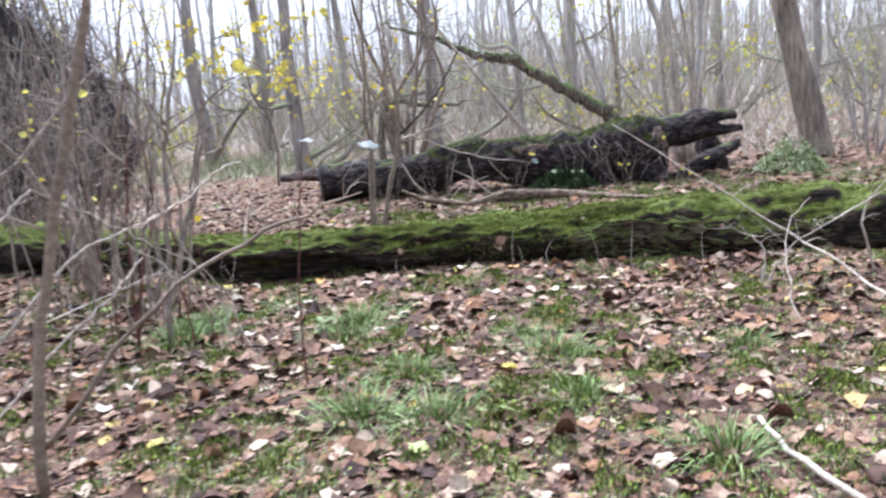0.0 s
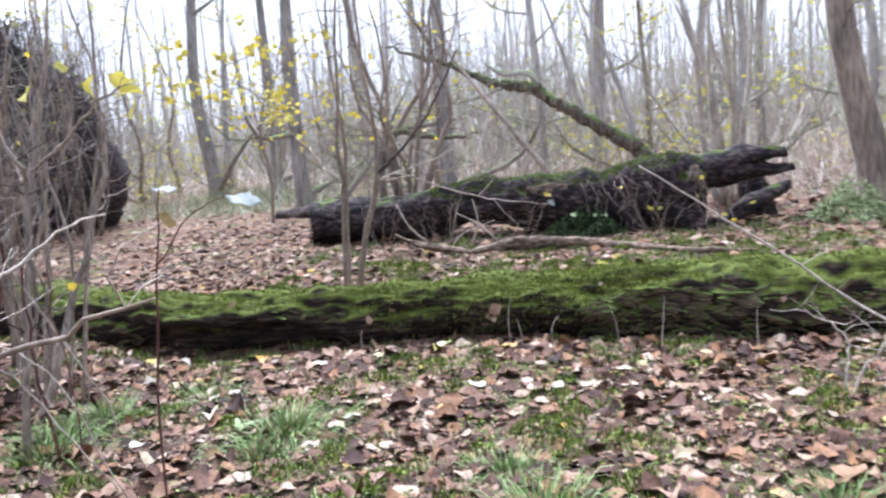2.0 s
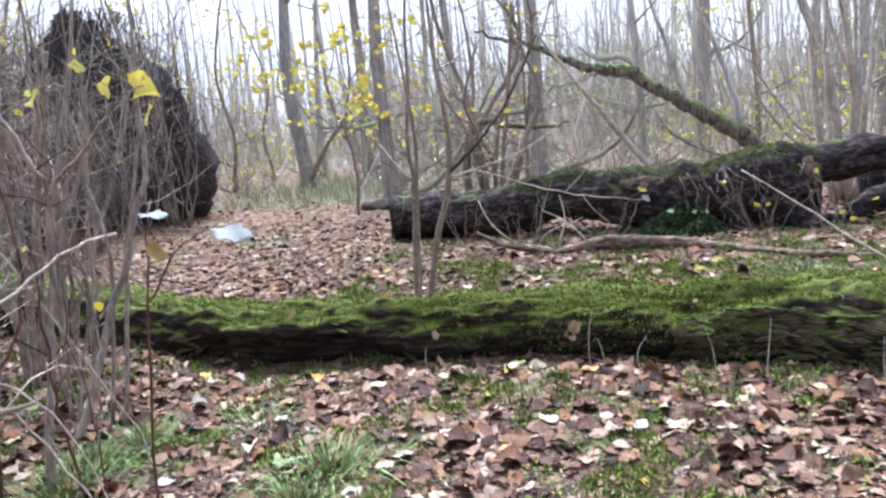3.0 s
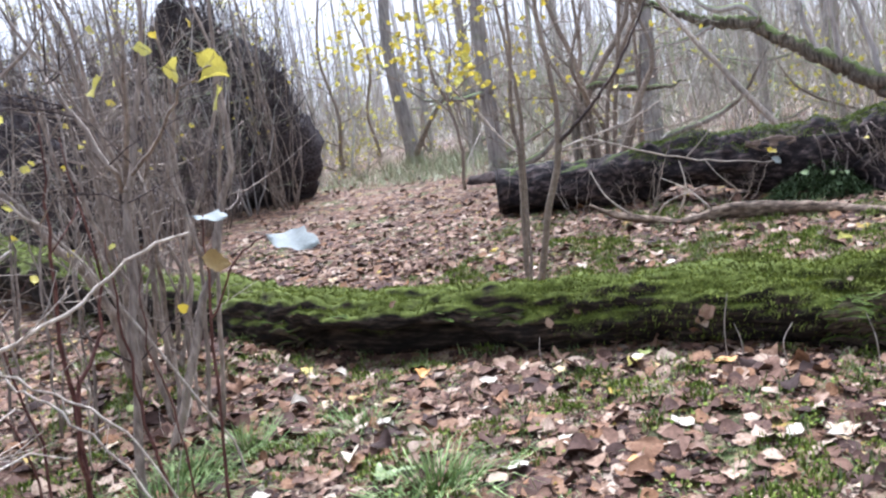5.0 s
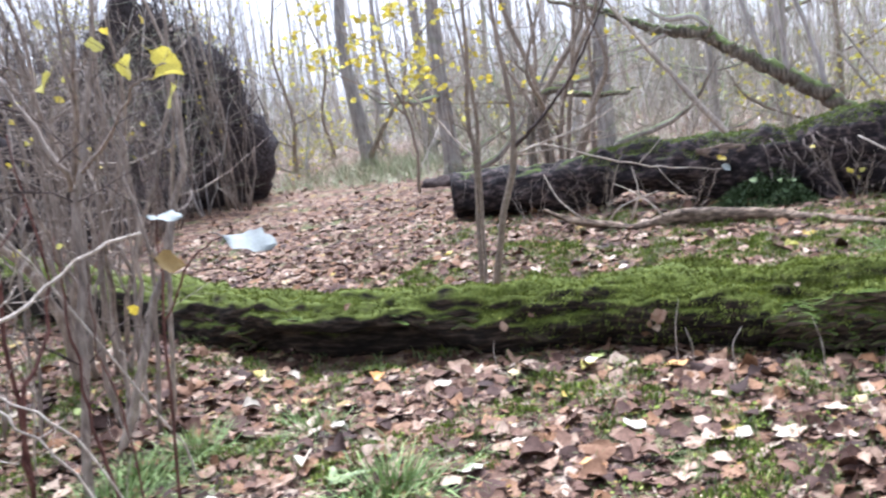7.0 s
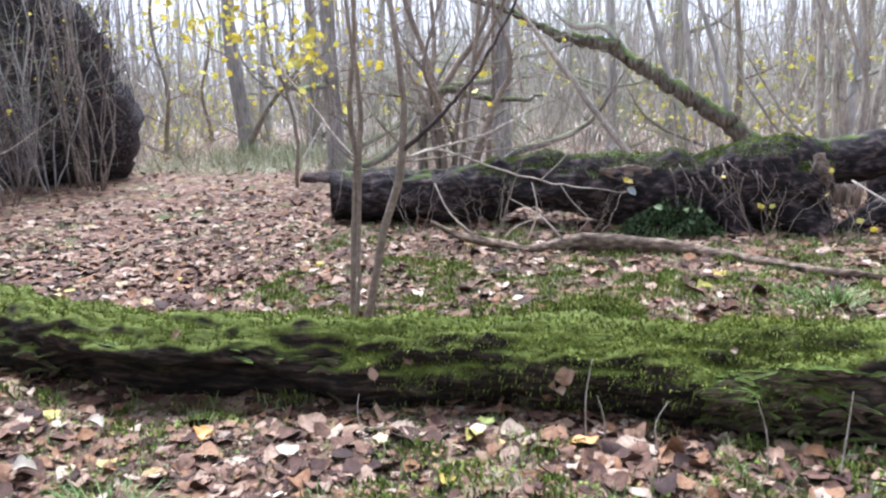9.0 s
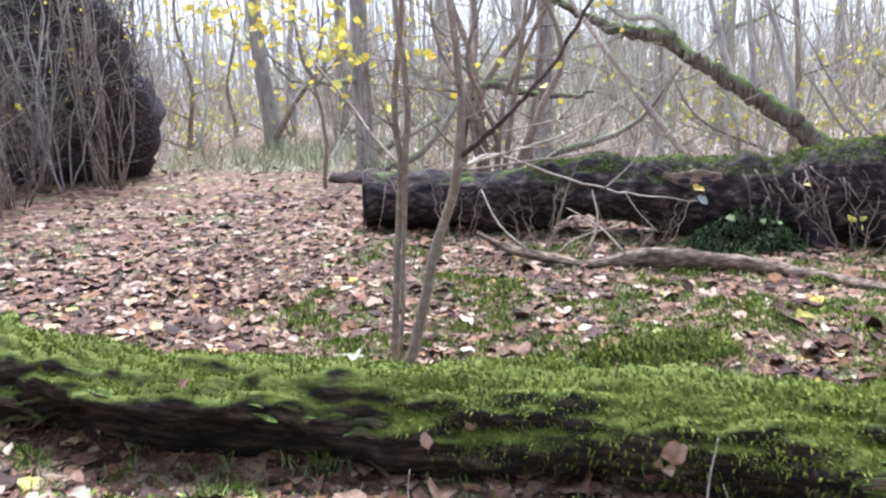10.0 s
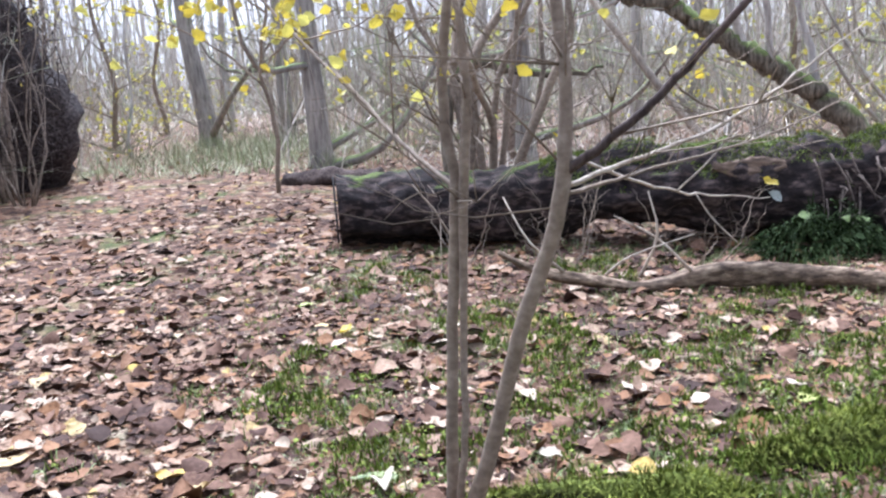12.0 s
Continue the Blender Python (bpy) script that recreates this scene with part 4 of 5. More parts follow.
for nm, pts in HAZEL.items():
    g = Geo()
    path = tube(g, [(a, b, c, r * (0.74 if "left" in nm else 0.88)) for a, b, c, r in pts], 9, 30, 0.0025)
    limb_part = part("stem" if "stem" in nm else "branch", g, M_DARKTWIG if nm == "branch_right" else M_DEAD if nm == "branch_pale" else M_HAZEL, hazel)
    got = [] if nm != "branch_left_low" else hz_spots
    for _k in range(14 if "stem" in nm else 5):
        g = Geo()
        side_twigs(g, path, 1, 0.5, 0.0045, got, 3, low=0.42 if "stem" in nm else 0.2)
        part("twig", g, M_HAZEL, limb_part, origin=hazel.location)
spots = [np.array([rng.normal(-2.7, 0.33), rng.normal(9.3, 0.3), rng.normal(1.72, 0.2)]) for _ in range(105)] + [np.array([rng.uniform(-2.3, -0.8), rng.normal(8.6, 0.3), rng.uniform(1.25, 2.1)]) for _ in range(26)] + hz_spots[:30]
hang_leaves(hazel, spots, (0.035, 0.066), jitter=0.02)
g = Geo()
tube(g, [(-1.62, 9.4, 0.98, 0.008), (-1.25, 10.4, 0.69, 0.008), (-0.9, 11.2, 0.51, 0.0065), (-0.46, 11.8, 0.38, 0.0035)], 6, 16, 0.006)
tube(g, [(-1.0, 11.0, 0.56, 0.0055), (-0.9, 11.05, 0.4, 0.0045), (-0.75, 11.1, 0.24, 0.003)], 5, 8)
tube(g, [(-1.12, 10.7, 0.62, 0.0055), (-0.95, 10.7, 0.78, 0.0045), (-0.82, 10.7, 0.95, 0.002)], 5, 8)
tube(g, [(-1.62, 9.4, 0.98, 0.008), (-1.6, 8.9, 1.02, 0.007), (-1.6, 8.45, 1.0, 0.008)], 6, 8)
part("branch", g, M_DEAD, hazel, "pale dead drooping branch")
hang_leaves(hazel, [(-0.43, 11.79, 0.385)], (0.1, 0.11), [LEAF_MESHES[0].mesh("leaf", M_WHITE)], 0.0)
hang_leaves(hazel, [(-0.46, 11.78, 0.49)], (0.1, 0.105), jitter=0.0)

# the dense thicket beside the log
clump = fan((-4.05, 6.95, -0.05), 9, 3.2, 0.6, 0.022, foot=0.42) + fan((-4.5, 7.3, -0.05), 5, 3.4, 0.6, 0.02, foot=0.4)
clump += [[(-4.0, 6.7, -0.08, 0.03), (-3.85, 6.6, 0.5, 0.027), (-3.6, 6.5, 1.1, 0.022), (-3.1, 6.2, 2.0, 0.008)], [(-4.1, 6.8, -0.08, 0.032), (-4.05, 6.6, 0.6, 0.03), (-4.2, 6.3, 1.2, 0.022), (-4.7, 5.9, 2.1, 0.008)]]
stem_thing("hazel_thicket", (-4.1, 6.95, -0.07), "dense clump of thin grey-brown stems with a few yellow leaves", "shrub", clump, M_STEM, M_STEM, (9, 0.6, 0.006), 14, (0.05, 0.08), forks=2)
front = fan((-3.3, 6.25, -0.07), 9, 2.7, 0.35, 0.014, foot=0.4) + fan((-3.9, 5.9, -0.07), 6, 2.4, 0.4, 0.012, foot=0.4)
front += [[(-3.0, 5.8, -0.1, 0.024), (-2.9, 5.92, 0.3, 0.022), (-2.8, 6.06, 0.68, 0.021), (-2.73, 6.18, 1.0, 0.018), (-2.66, 6.3, 1.5, 0.014), (-2.7, 6.4, 2.4, 0.005)]]
stem_thing("hazel_thicket", (-3.4, 6.1, -0.07), "close-set upright grey-brown stems rising before the fallen trunk", "shrub", front, M_STEM, M_STEM, (5, 0.45, 0.005), 5, (0.05, 0.08), forks=2)
shoots = fan((-2.95, 5.15, -0.07), 4, 1.9, 0.25, 0.011) + fan((-2.5, 5.3, -0.07), 2, 1.2, 0.2, 0.008)
stem_thing("red_shoots", (-2.9, 5.15, -0.07), "thin reddish-brown shoots growing out of the leaves", "shrub", shoots, M_RED, M_RED, (2, 0.25, 0.004))
side = fan((-5.2, 6.2, -0.07), 5, 3.0, 0.7, 0.015) + fan((-6.2, 7.6, -0.07), 5, 3.0, 0.8, 0.02)
stem_thing("hazel_thicket", (-5.6, 6.8, -0.07), "tangled clump of thin grey-brown stems beside the fallen trunk", "shrub", side, M_STEM, M_STEM, (10, 0.7, 0.006), 10, (0.05, 0.08), forks=2)
bent = [[(-2.7, 5.3, -0.1, 0.022), (-2.68, 5.33, 0.28, 0.02), (-2.66, 5.4, 0.62, 0.018), (-2.64, 5.47, 0.98, 0.017), (-2.63, 5.54, 1.32, 0.015), (-2.58, 5.63, 1.66, 0.012), (-2.54, 5.69, 1.94, 0.009), (-2.5, 5.8, 2.6, 0.003)],
        [(-2.63, 5.5, 1.3, 0.012), (-2.57, 5.42, 1.36, 0.012), (-2.67, 5.4, 1.55, 0.011), (-2.77, 5.39, 1.73, 0.009), (-2.84, 5.39, 1.86, 0.008), (-3.1, 5.35, 2.4, 0.003)],
        [(-3.6, 4.75, -0.1, 0.018), (-3.52, 4.72, 0.6, 0.017), (-3.44, 4.71, 1.01, 0.015), (-3.32, 4.83, 1.21, 0.014), (-3.15, 4.98, 1.46, 0.012), (-3.01, 5.11, 1.65, 0.01), (-2.88, 5.22, 1.79, 0.008), (-2.7, 5.4, 2.05, 0.003)],
        [(-2.63, 5.55, 1.35, 0.009), (-2.3, 5.4, 1.5, 0.007), (-2.0, 5.25, 1.66, 0.005), (-1.85, 5.2, 1.7, 0.003)]]
stem_thing("bent_shrub", (-2.7, 5.3, -0.07), "dark arching shrub stems with a few large yellow leaves", "shrub", bent, M_STEM, M_DARKTWIG, (8, 0.5, 0.005), 4, (0.06, 0.08), forks=2)
hang_leaves(bpy.data.objects["bent_shrub"], [(-1.844, 5.2, 1.58), (-1.85, 5.21, 1.65), (-2.257, 5.1, 1.705), (-2.0, 5.4, 1.74), (-2.12, 5.3, 1.73)], (0.1, 0.125), jitter=0.008)

# dead pale branches lying against the thicket
for pts in ([(-3.3, 3.5, -0.05, 0.014), (-2.75, 3.95, 0.6, 0.013), (-2.47, 4.17, 0.85, 0.012), (-2.35, 4.33, 0.89, 0.011), (-2.24, 4.48, 0.94, 0.01), (-2.14, 4.63, 1.0, 0.009), (-2.08, 4.77, 1.07, 0.008), (-2.01, 4.9, 1.14, 0.008), (-1.94, 5.03, 1.16, 0.008)],
            [(-2.9, 3.5, -0.05, 0.009), (-2.62, 3.85, 0.35, 0.009), (-2.47, 4.09, 0.51, 0.008), (-2.41, 4.3, 0.61, 0.007), (-2.44, 4.62, 0.69, 0.004)], [(-2.95, 4.45, 1.15, 0.004), (-2.6, 4.58, 0.91, 0.006), (-2.35, 4.68, 0.73, 0.006), (-2.11, 4.77, 0.51, 0.005), (-1.9, 4.85, -0.05, 0.004)],
            [(-2.7, 4.65, 0.86, 0.004), (-2.55, 4.69, 0.75, 0.006), (-2.31, 4.78, 0.54, 0.006), (-1.95, 4.9, -0.05, 0.004)], [(-2.8, 4.72, 1.1, 0.004), (-2.83, 4.7, 0.95, 0.006), (-2.87, 4.61, 0.7, 0.007), (-2.95, 4.5, -0.05, 0.008)],
            [(-3.0, 4.75, 1.5, 0.005), (-2.86, 4.91, 1.43, 0.007), (-2.86, 5.02, 1.4, 0.008), (-2.79, 5.14, 1.25, 0.009), (-2.7, 5.27, 1.04, 0.009), (-2.45, 5.6, 0.2, 0.008), (-2.4, 5.65, -0.05, 0.008)],
            [(-5.2, 5.1, -0.05, 0.03), (-4.7, 5.25, 0.6, 0.028), (-4.38, 5.47, 0.8, 0.026), (-4.11, 5.68, 0.8, 0.024), (-3.99, 5.85, 0.94, 0.02), (-3.93, 5.96, 1.02, 0.012)], [(-3.3, 5.6, -0.05, 0.007), (-3.1, 5.5, 0.45, 0.007), (-3.0, 5.4, 0.85, 0.006), (-2.75, 5.35, 1.15, 0.003)]):
    o = pts[0][:3]
    root = thing("dead_branch", (o[0], o[1], -0.07), "pale barkless dead branch propped in the thicket", "branch", "dead branches")
    g, tw = Geo(), Geo()
    path = tube(g, [(a, b, c, r * 0.72) for a, b, c, r in pts], 6, 22, 0.009)
    limb_part = part("limb", g, M_DEAD, root)
    for _k in range(6):
        tw = Geo()
        side_twigs(tw, path, 1, 0.32, 0.005, None, 2)
        part("twig", tw, M_DEAD, limb_part, origin=root.location)

# thin shoot with two white-backed leaves and a brown one
shoot = thing("young_shoot", (-1.5, 4.45, -0.07), "thin young shoot holding withered white and brown leaves", "sapling")
for pts in ([(-1.5, 4.45, -0.1, 0.006), (-1.47, 4.43, 0.5, 0.005), (-1.4, 4.41, 1.0, 0.004), (-1.34, 4.39, 1.29, 0.002)], [(-1.4, 4.41, 1.02, 0.003), (-1.2, 4.32, 1.2, 0.0025), (-1.0, 4.2, 1.27, 0.0015)]):
    g = Geo()
    tube(g, pts, 5, 12, 0.003)
    part("stem", g, M_RED, shoot)
white = LEAF_MESHES[1].mesh("leaf", M_WHITE)
for p, k, turn, mesh_ in (((-0.956, 4.177, 1.25), 0.11, (24, 14, 10), white), ((-1.33, 4.4, 1.285), 0.09, (12, 6, 10), white), ((-1.32, 4.38, 1.18), 0.08, (75, 25, 70), LEAF_MESHES[2].mesh("leaf", M_BROWN))):
    ob = new("leaf", mesh_)
    ob.parent = shoot
    ob.matrix_basis = pose(*(np.array(p) - np.array(shoot.location)), *turn) @ Matrix.Diagonal((k, k, k, 1))
    tagged(ob, "brown dry leaf" if mesh_.name.endswith("2") else "pale leaf underside")

# stems beside the start of the walk
near = [[(-2.3, 3.19, -0.1, 0.028), (-2.19, 3.2, 0.63, 0.024), (-1.97, 3.2, 1.31, 0.022), (-1.76, 3.2, 1.94, 0.018), (-1.5, 3.2, 3.0, 0.006)], [(-2.25, 3.2, 0.15, 0.012), (-1.68, 3.25, 0.74, 0.01), (-1.2, 3.3, 0.98, 0.008), (-0.8, 3.3, 1.12, 0.003)]]
stem_thing("bare_sapling", (-2.3, 3.19, -0.07), "bare brown sapling with one long side branch", "sapling", near, M_HAZEL, M_DEAD, (5, 0.35, 0.005))

# twigs before the log, at the far end
stick = thing("dead_branch", (1.5, 6.2, -0.07), "long pale stick leaning over the mossy log", "branch", "dead branches")
g, tw = Geo(), Geo()
path = tube(g, [(0.35, 6.6, 1.1, 0.003), (0.85, 6.45, 0.75, 0.006), (1.43, 6.2, 0.32, 0.007), (1.75, 5.6, 0.1, 0.008), (1.9, 4.9, -0.06, 0.009)], 6, 20, 0.006)
limb_part = part("limb", g, M_DEAD, stick)
for _k in range(6):
    tw = Geo()
    side_twigs(tw, path, 1, 0.3, 0.005, None, 1)
    part("twig", tw, M_DEAD, limb_part, origin=stick.location)
brush = [[(1.25, 6.0, -0.1, 0.01), (1.3, 6.1, 0.15, 0.009), (1.2, 6.15, 0.3, 0.007), (0.95, 6.2, 0.35, 0.003)], [(1.25, 6.0, -0.1, 0.011), (1.45, 6.05, 0.2, 0.009), (1.85, 6.1, 0.42, 0.008), (2.2, 6.1, 0.62, 0.004)], [(1.3, 5.1, -0.1, 0.01), (1.28, 5.3, 0.12, 0.009), (1.32, 5.6, 0.4, 0.007), (1.5, 5.7, 0.6, 0.003)], [(2.1, 6.3, -0.1, 0.014), (2.0, 6.3, 0.4, 0.011), (2.3, 6.2, 0.75, 0.006), (2.5, 6.2, 0.9, 0.003)]]
brush = [[(a, b, c, 0.68 * r) for a, b, c, r in pts] for pts in brush]
stem_thing("dead_brush", (1.3, 6.0, -0.07), "low pale dead brushwood in front of the mossy log", "brushwood", brush, M_DEAD, M_DEAD, (6, 0.3, 0.0036))
stick = thing("dead_branch", (0.6, 3.3, -0.07), "pale stick lying on the leaves", "branch", "dead branches")
g = Geo()
tube(g, [(0.75, 3.7, -0.03, 0.01), (0.8, 3.3, -0.03, 0.013), (0.95, 2.9, -0.03, 0.014)], 6, 8, 0.004)
part("limb", g, M_DEAD, stick)
SPRIGS = [(0.55, 5.2), (0.9, 5.6), (1.5, 5.0), (-0.75, 6.95), (-0.25, 6.95), (0.35, 6.6), (-1.6, 10.2), (-2.6, 10.6), (-2.3, 9.8), (0.0, 9.6), (-3.1, 11.2), (-3.3, 4.6), (0.3, 4.6), (1.2, 4.2)]
sprig = stem_thing("brown_sprig", (0, 0, 0), "thin reddish-brown bare sprig rising from the leaves", "sprig", fan((0, 0, -0.05), 2, 0.55, 0.08, 0.006), M_RED, M_RED, (2, 0.15, 0.003), group="sprigs on the woodland floor")
for _ in range(30):
    SPRIGS.append((float(rng.uniform(-3.6, 1.2)), float(rng.uniform(8.6, 12.0))))
for _ in range(26):
    SPRIGS.append((float(rng.uniform(-1.2, 1.7)), float(rng.uniform(4.1, 6.4))))
for k, (sx, sy) in enumerate(SPRIGS):
    put(sprig, sx, sy, 57 * k, 0.5 + 0.5 * ((k * 7) % 5) / 5, k == 0)

# ---- trees at known places ----
oak = tree("broad_tree", "broad furrowed grey-brown tree trunk with flared mossy foot", 14, 0.205, M_OAK, 21, 8, 0.6, 0, 0.0)
oak.matrix_basis = pose(3.75, 14.0, -0.1, 0, -7, 40)
lean = thing("leaning_tree", (1.0, 16.4, -0.07), "leaning mossy trunk arching low over the rotten log", "tree")
g = Geo()
lean_path = tube(g, [(1.7, 16.2, -0.25, 0.15), (0.9, 16.2, 0.62, 0.132), (0.4, 16.2, 0.97, 0.118), (-0.05, 16.2, 1.3, 0.108), (-0.5, 16.2, 1.6, 0.096), (-0.85, 16.2, 1.84, 0.1), (-1.35, 16.2, 1.93, 0.085), (-1.8, 16.2, 2.12, 0.06), (-2.3, 16.2, 2.38, 0.045), (-3.2, 16.1, 2.7, 0.02)], 14, 90, 0.02)
part("trunk", g, M_LEANMOSS, lean, "mossy bark")
for pts in ([(0.0, 16.2, 1.28, 0.05), (-0.25, 16.1, 2.1, 0.035), (-0.7, 16, 3.6, 0.012)], [(0.3, 16.2, 1.05, 0.045), (0.15, 16, 2.4, 0.03), (0.3, 16, 4.5, 0.012)], [(0.8, 16.2, 0.7, 0.05), (0.5, 16.2, 1.9, 0.035), (-0.3, 16.1, 3.9, 0.012)], [(-1.3, 16.2, 1.93, 0.045), (-1.7, 16.1, 1.75, 0.03), (-2.6, 16, 1.65, 0.01)], [(-0.55, 16.2, 1.62, 0.05), (-0.9, 16.2, 2.06, 0.045), (-1.3, 16.1, 2.1, 0.04), (-1.6, 16.1, 2.3, 0.015)]):
    g = Geo()
    tube(g, pts, 6, 14, 0.01)
    part("limb", g, M_TREE_HAZED, lean)
g = Geo()
side_twigs(g, lean_path, 26, 1.1, 0.012, None, 2, 1.2)
part("spray", g, M_TREE_HAZED, lean, kind="stuff")
ash = fan((-9.05, 15.85, -0.07), 6, 4.6, 0.75, 0.034, foot=0.3)
stem_thing("pale_coppice", (-9.05, 15.85, -0.07), "pale grey coppice stems growing before the root plate", "shrub", ash, M_STEM, M_STEM, (7, 0.7, 0.008), 24, (0.05, 0.08), forks=2)
maple = [[(-5.35, 15.7, -0.1, 0.03), (-5.3, 15.7, 0.7, 0.027), (-5.4, 15.65, 1.4, 0.022), (-5.2, 15.6, 2.3, 0.016), (-5.3, 15.6, 3.6, 0.005)],
         [(-5.38, 15.66, 1.2, 0.014), (-5.9, 15.6, 1.65, 0.011), (-6.6, 15.5, 2.05, 0.007), (-7.3, 15.4, 2.2, 0.003)], [(-5.38, 15.66, 1.35, 0.013), (-4.9, 15.5, 1.75, 0.01), (-4.4, 15.4, 1.95, 0.006), (-4.0, 15.3, 2.0, 0.003)],
         [(-5.25, 15.6, 2.0, 0.012), (-5.8, 15.5, 2.4, 0.009), (-6.5, 15.4, 2.75, 0.004)], [(-5.25, 15.6, 2.1, 0.011), (-4.8, 15.5, 2.5, 0.008), (-4.3, 15.4, 2.9, 0.003)]]
stem_thing("field_maple", (-5.35, 15.7, -0.07), "slender young maple hung with bright yellow autumn leaves", "tree", maple, M_HAZEL, M_HAZEL, (9, 0.7, 0.006), 210, (0.08, 0.15), forks=2, leaf_low=1.6)
coppice = fan((-2.55, 13.7, -0.07), 9, 4.2, 1.2, 0.05)
stem_thing("hazel_coppice", (-2.55, 13.7, -0.07), "old crooked hazel coppice behind the rotten log's end", "shrub", coppice, M_HAZEL, M_HAZEL, (10, 0.9, 0.01), 40, (0.05, 0.08), forks=2)
limb = thing("mossy_dead_limb", (-2.2, 14.0, -0.07), "mossy dead limb hanging across the coppice", "branch")
g = Geo()
tube(g, [(-2.9, 13.8, -0.1, 0.06), (-2.95, 13.9, 0.6, 0.06), (-2.9, 14.0, 1.1, 0.055), (-2.65, 14.0, 1.32, 0.05), (-2.3, 14.0, 1.22, 0.042), (-1.8, 14.0, 1.16, 0.03), (-1.5, 14.0, 1.22, 0.012)], 7, 22, 0.012)
part("limb", g, M_LEANMOSS, limb)
prop = thing("dead_branch", (-0.3, 15.5, -0.07), "pale dead pole propped behind the rotten log", "branch", "dead branches")
g = Geo()
tube(g, [(-0.2, 15.2, -0.05, 0.05), (-0.75, 15.2, 0.7, 0.045), (-1.5, 15.2, 1.7, 0.035), (-2.2, 15.2, 2.7, 0.015)], 7, 12, 0.006)
part("limb", g, M_DEAD, prop)
snag = thing("broken_snag", (2.2, 13.4, -0.07), "dark broken stump and snag beside the rotten log", "stump")
for pts in ([(2.1, 13.3, -0.2, 0.27), (2.1, 13.3, 0.1, 0.23), (2.06, 13.3, 0.32, 0.19), (2.02, 13.32, 0.46, 0.13)], [(1.45, 12.35, -0.08, 0.09), (1.8, 12.6, 0.06, 0.12), (2.2, 12.9, 0.22, 0.1), (2.45, 13.1, 0.32, 0.05)]):
    v, _ = rough_log(pts, 14, 22, 0.04, 0.05)
    part("stump", closed(Geo(), v), M_ROT, snag)
low_pole = thing("fallen_pole", (4.2, 9.6, -0.07), "dark bare pole sloping up from the floor", "log")
v, _ = rough_log([(3.2, 9.5, 0.0, 0.1), (3.8, 9.55, 0.3, 0.11), (4.8, 9.7, 0.62, 0.1), (6.6, 9.9, 1.1, 0.08)], 14, 50, 0.02, 0.03)
part("trunk", closed(Geo(), v), M_ROOTWOOD, low_pole)
pale = fan((1.9, 14.2, -0.07), 7, 4.5, 0.7, 0.05)
stem_thing("pale_coppice", (1.9, 14.2, -0.07), "pale grey coppice poles behind the broken log end", "shrub", pale, M_DEAD, M_TREE_HAZED, (8, 0.8, 0.009), forks=2)
green_mound((3.0, 12.4, -0.07), 0.42, 0.4, 0.52, M_GRASS, "low green bushy mound at the foot of the tree")
pole = thing("mossy_pole", (-5.4, 16.3, -0.07), "low weathered log lying at the edge of the path", "log")
v, _ = rough_log([(-5.5, 16.4, -0.03, 0.12), (-5.3, 16.33, -0.02, 0.135), (-4.9, 16.3, 0.0, 0.13), (-4.2, 16.2, 0.0, 0.12)], 16, 50, 0.04, 0.05)
part("trunk", closed(Geo(), v), M_DARKTWIG, pole)

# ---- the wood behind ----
# Background trees and shrubs mostly wear barks with haze in the colour.
TREES = [tree("woodland_tree", "tall bare grey woodland tree", 13, 0.15, M_TRUNK_HAZED, 31, 9, 0.12, lean=0.05), tree("woodland_tree", "tall bare grey woodland tree with some yellow leaves", 11, 0.1, M_TREE_HAZED, 32, 11, 0.1, 320, 0.07, 0.16), tree("woodland_tree", "slim crooked woodland tree with yellow leaves", 8, 0.06, M_HAZEL, 33, 11, 0.1, 300, 0.12, 0.2),
         tree("woodland_tree", "tall bare grey woodland tree", 14, 0.18, M_TRUNK_HAZED, 34, 10, 0.14), tree("woodland_tree", "slim leaning grey woodland tree", 8, 0.05, M_TREE_HAZED, 35, 10, 0.1, 0, 0.2, 0.2), tree("woodland_tree", "slim leaning branchy woodland tree", 7, 0.045, M_TREE_HAZED, 36, 12, 0.08, 160, 0.22, 0.25)]
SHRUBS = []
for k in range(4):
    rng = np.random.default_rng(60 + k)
    SHRUBS.append(stem_thing("understorey_shrub", (0, 0, 0), "bare understorey shrub of many thin grey stems", "shrub", fan((0, 0, -0.05), 7 + k, 3.0 + 0.5 * k, (2.4, 1.4, 2.0, 1.2)[k], 0.02), M_STEM if k == 3 else M_TREE_HAZED, None, (9, 0.9, 0.008), 0, group="understorey shrubs", forks=2, apart=False))
rng = np.random.default_rng(99)
used = set()
DARK = stem_thing("dark_thicket", (0, 0, 0), "dense dark bare shrub of thin crossing stems", "shrub", fan((0, 0, -0.05), 12, 3.3, 1.0, 0.015), M_STEM, M_DARKTWIG, (10, 0.9, 0.006), 5, (0.05, 0.08), group="dark thicket", forks=2, apart=False)
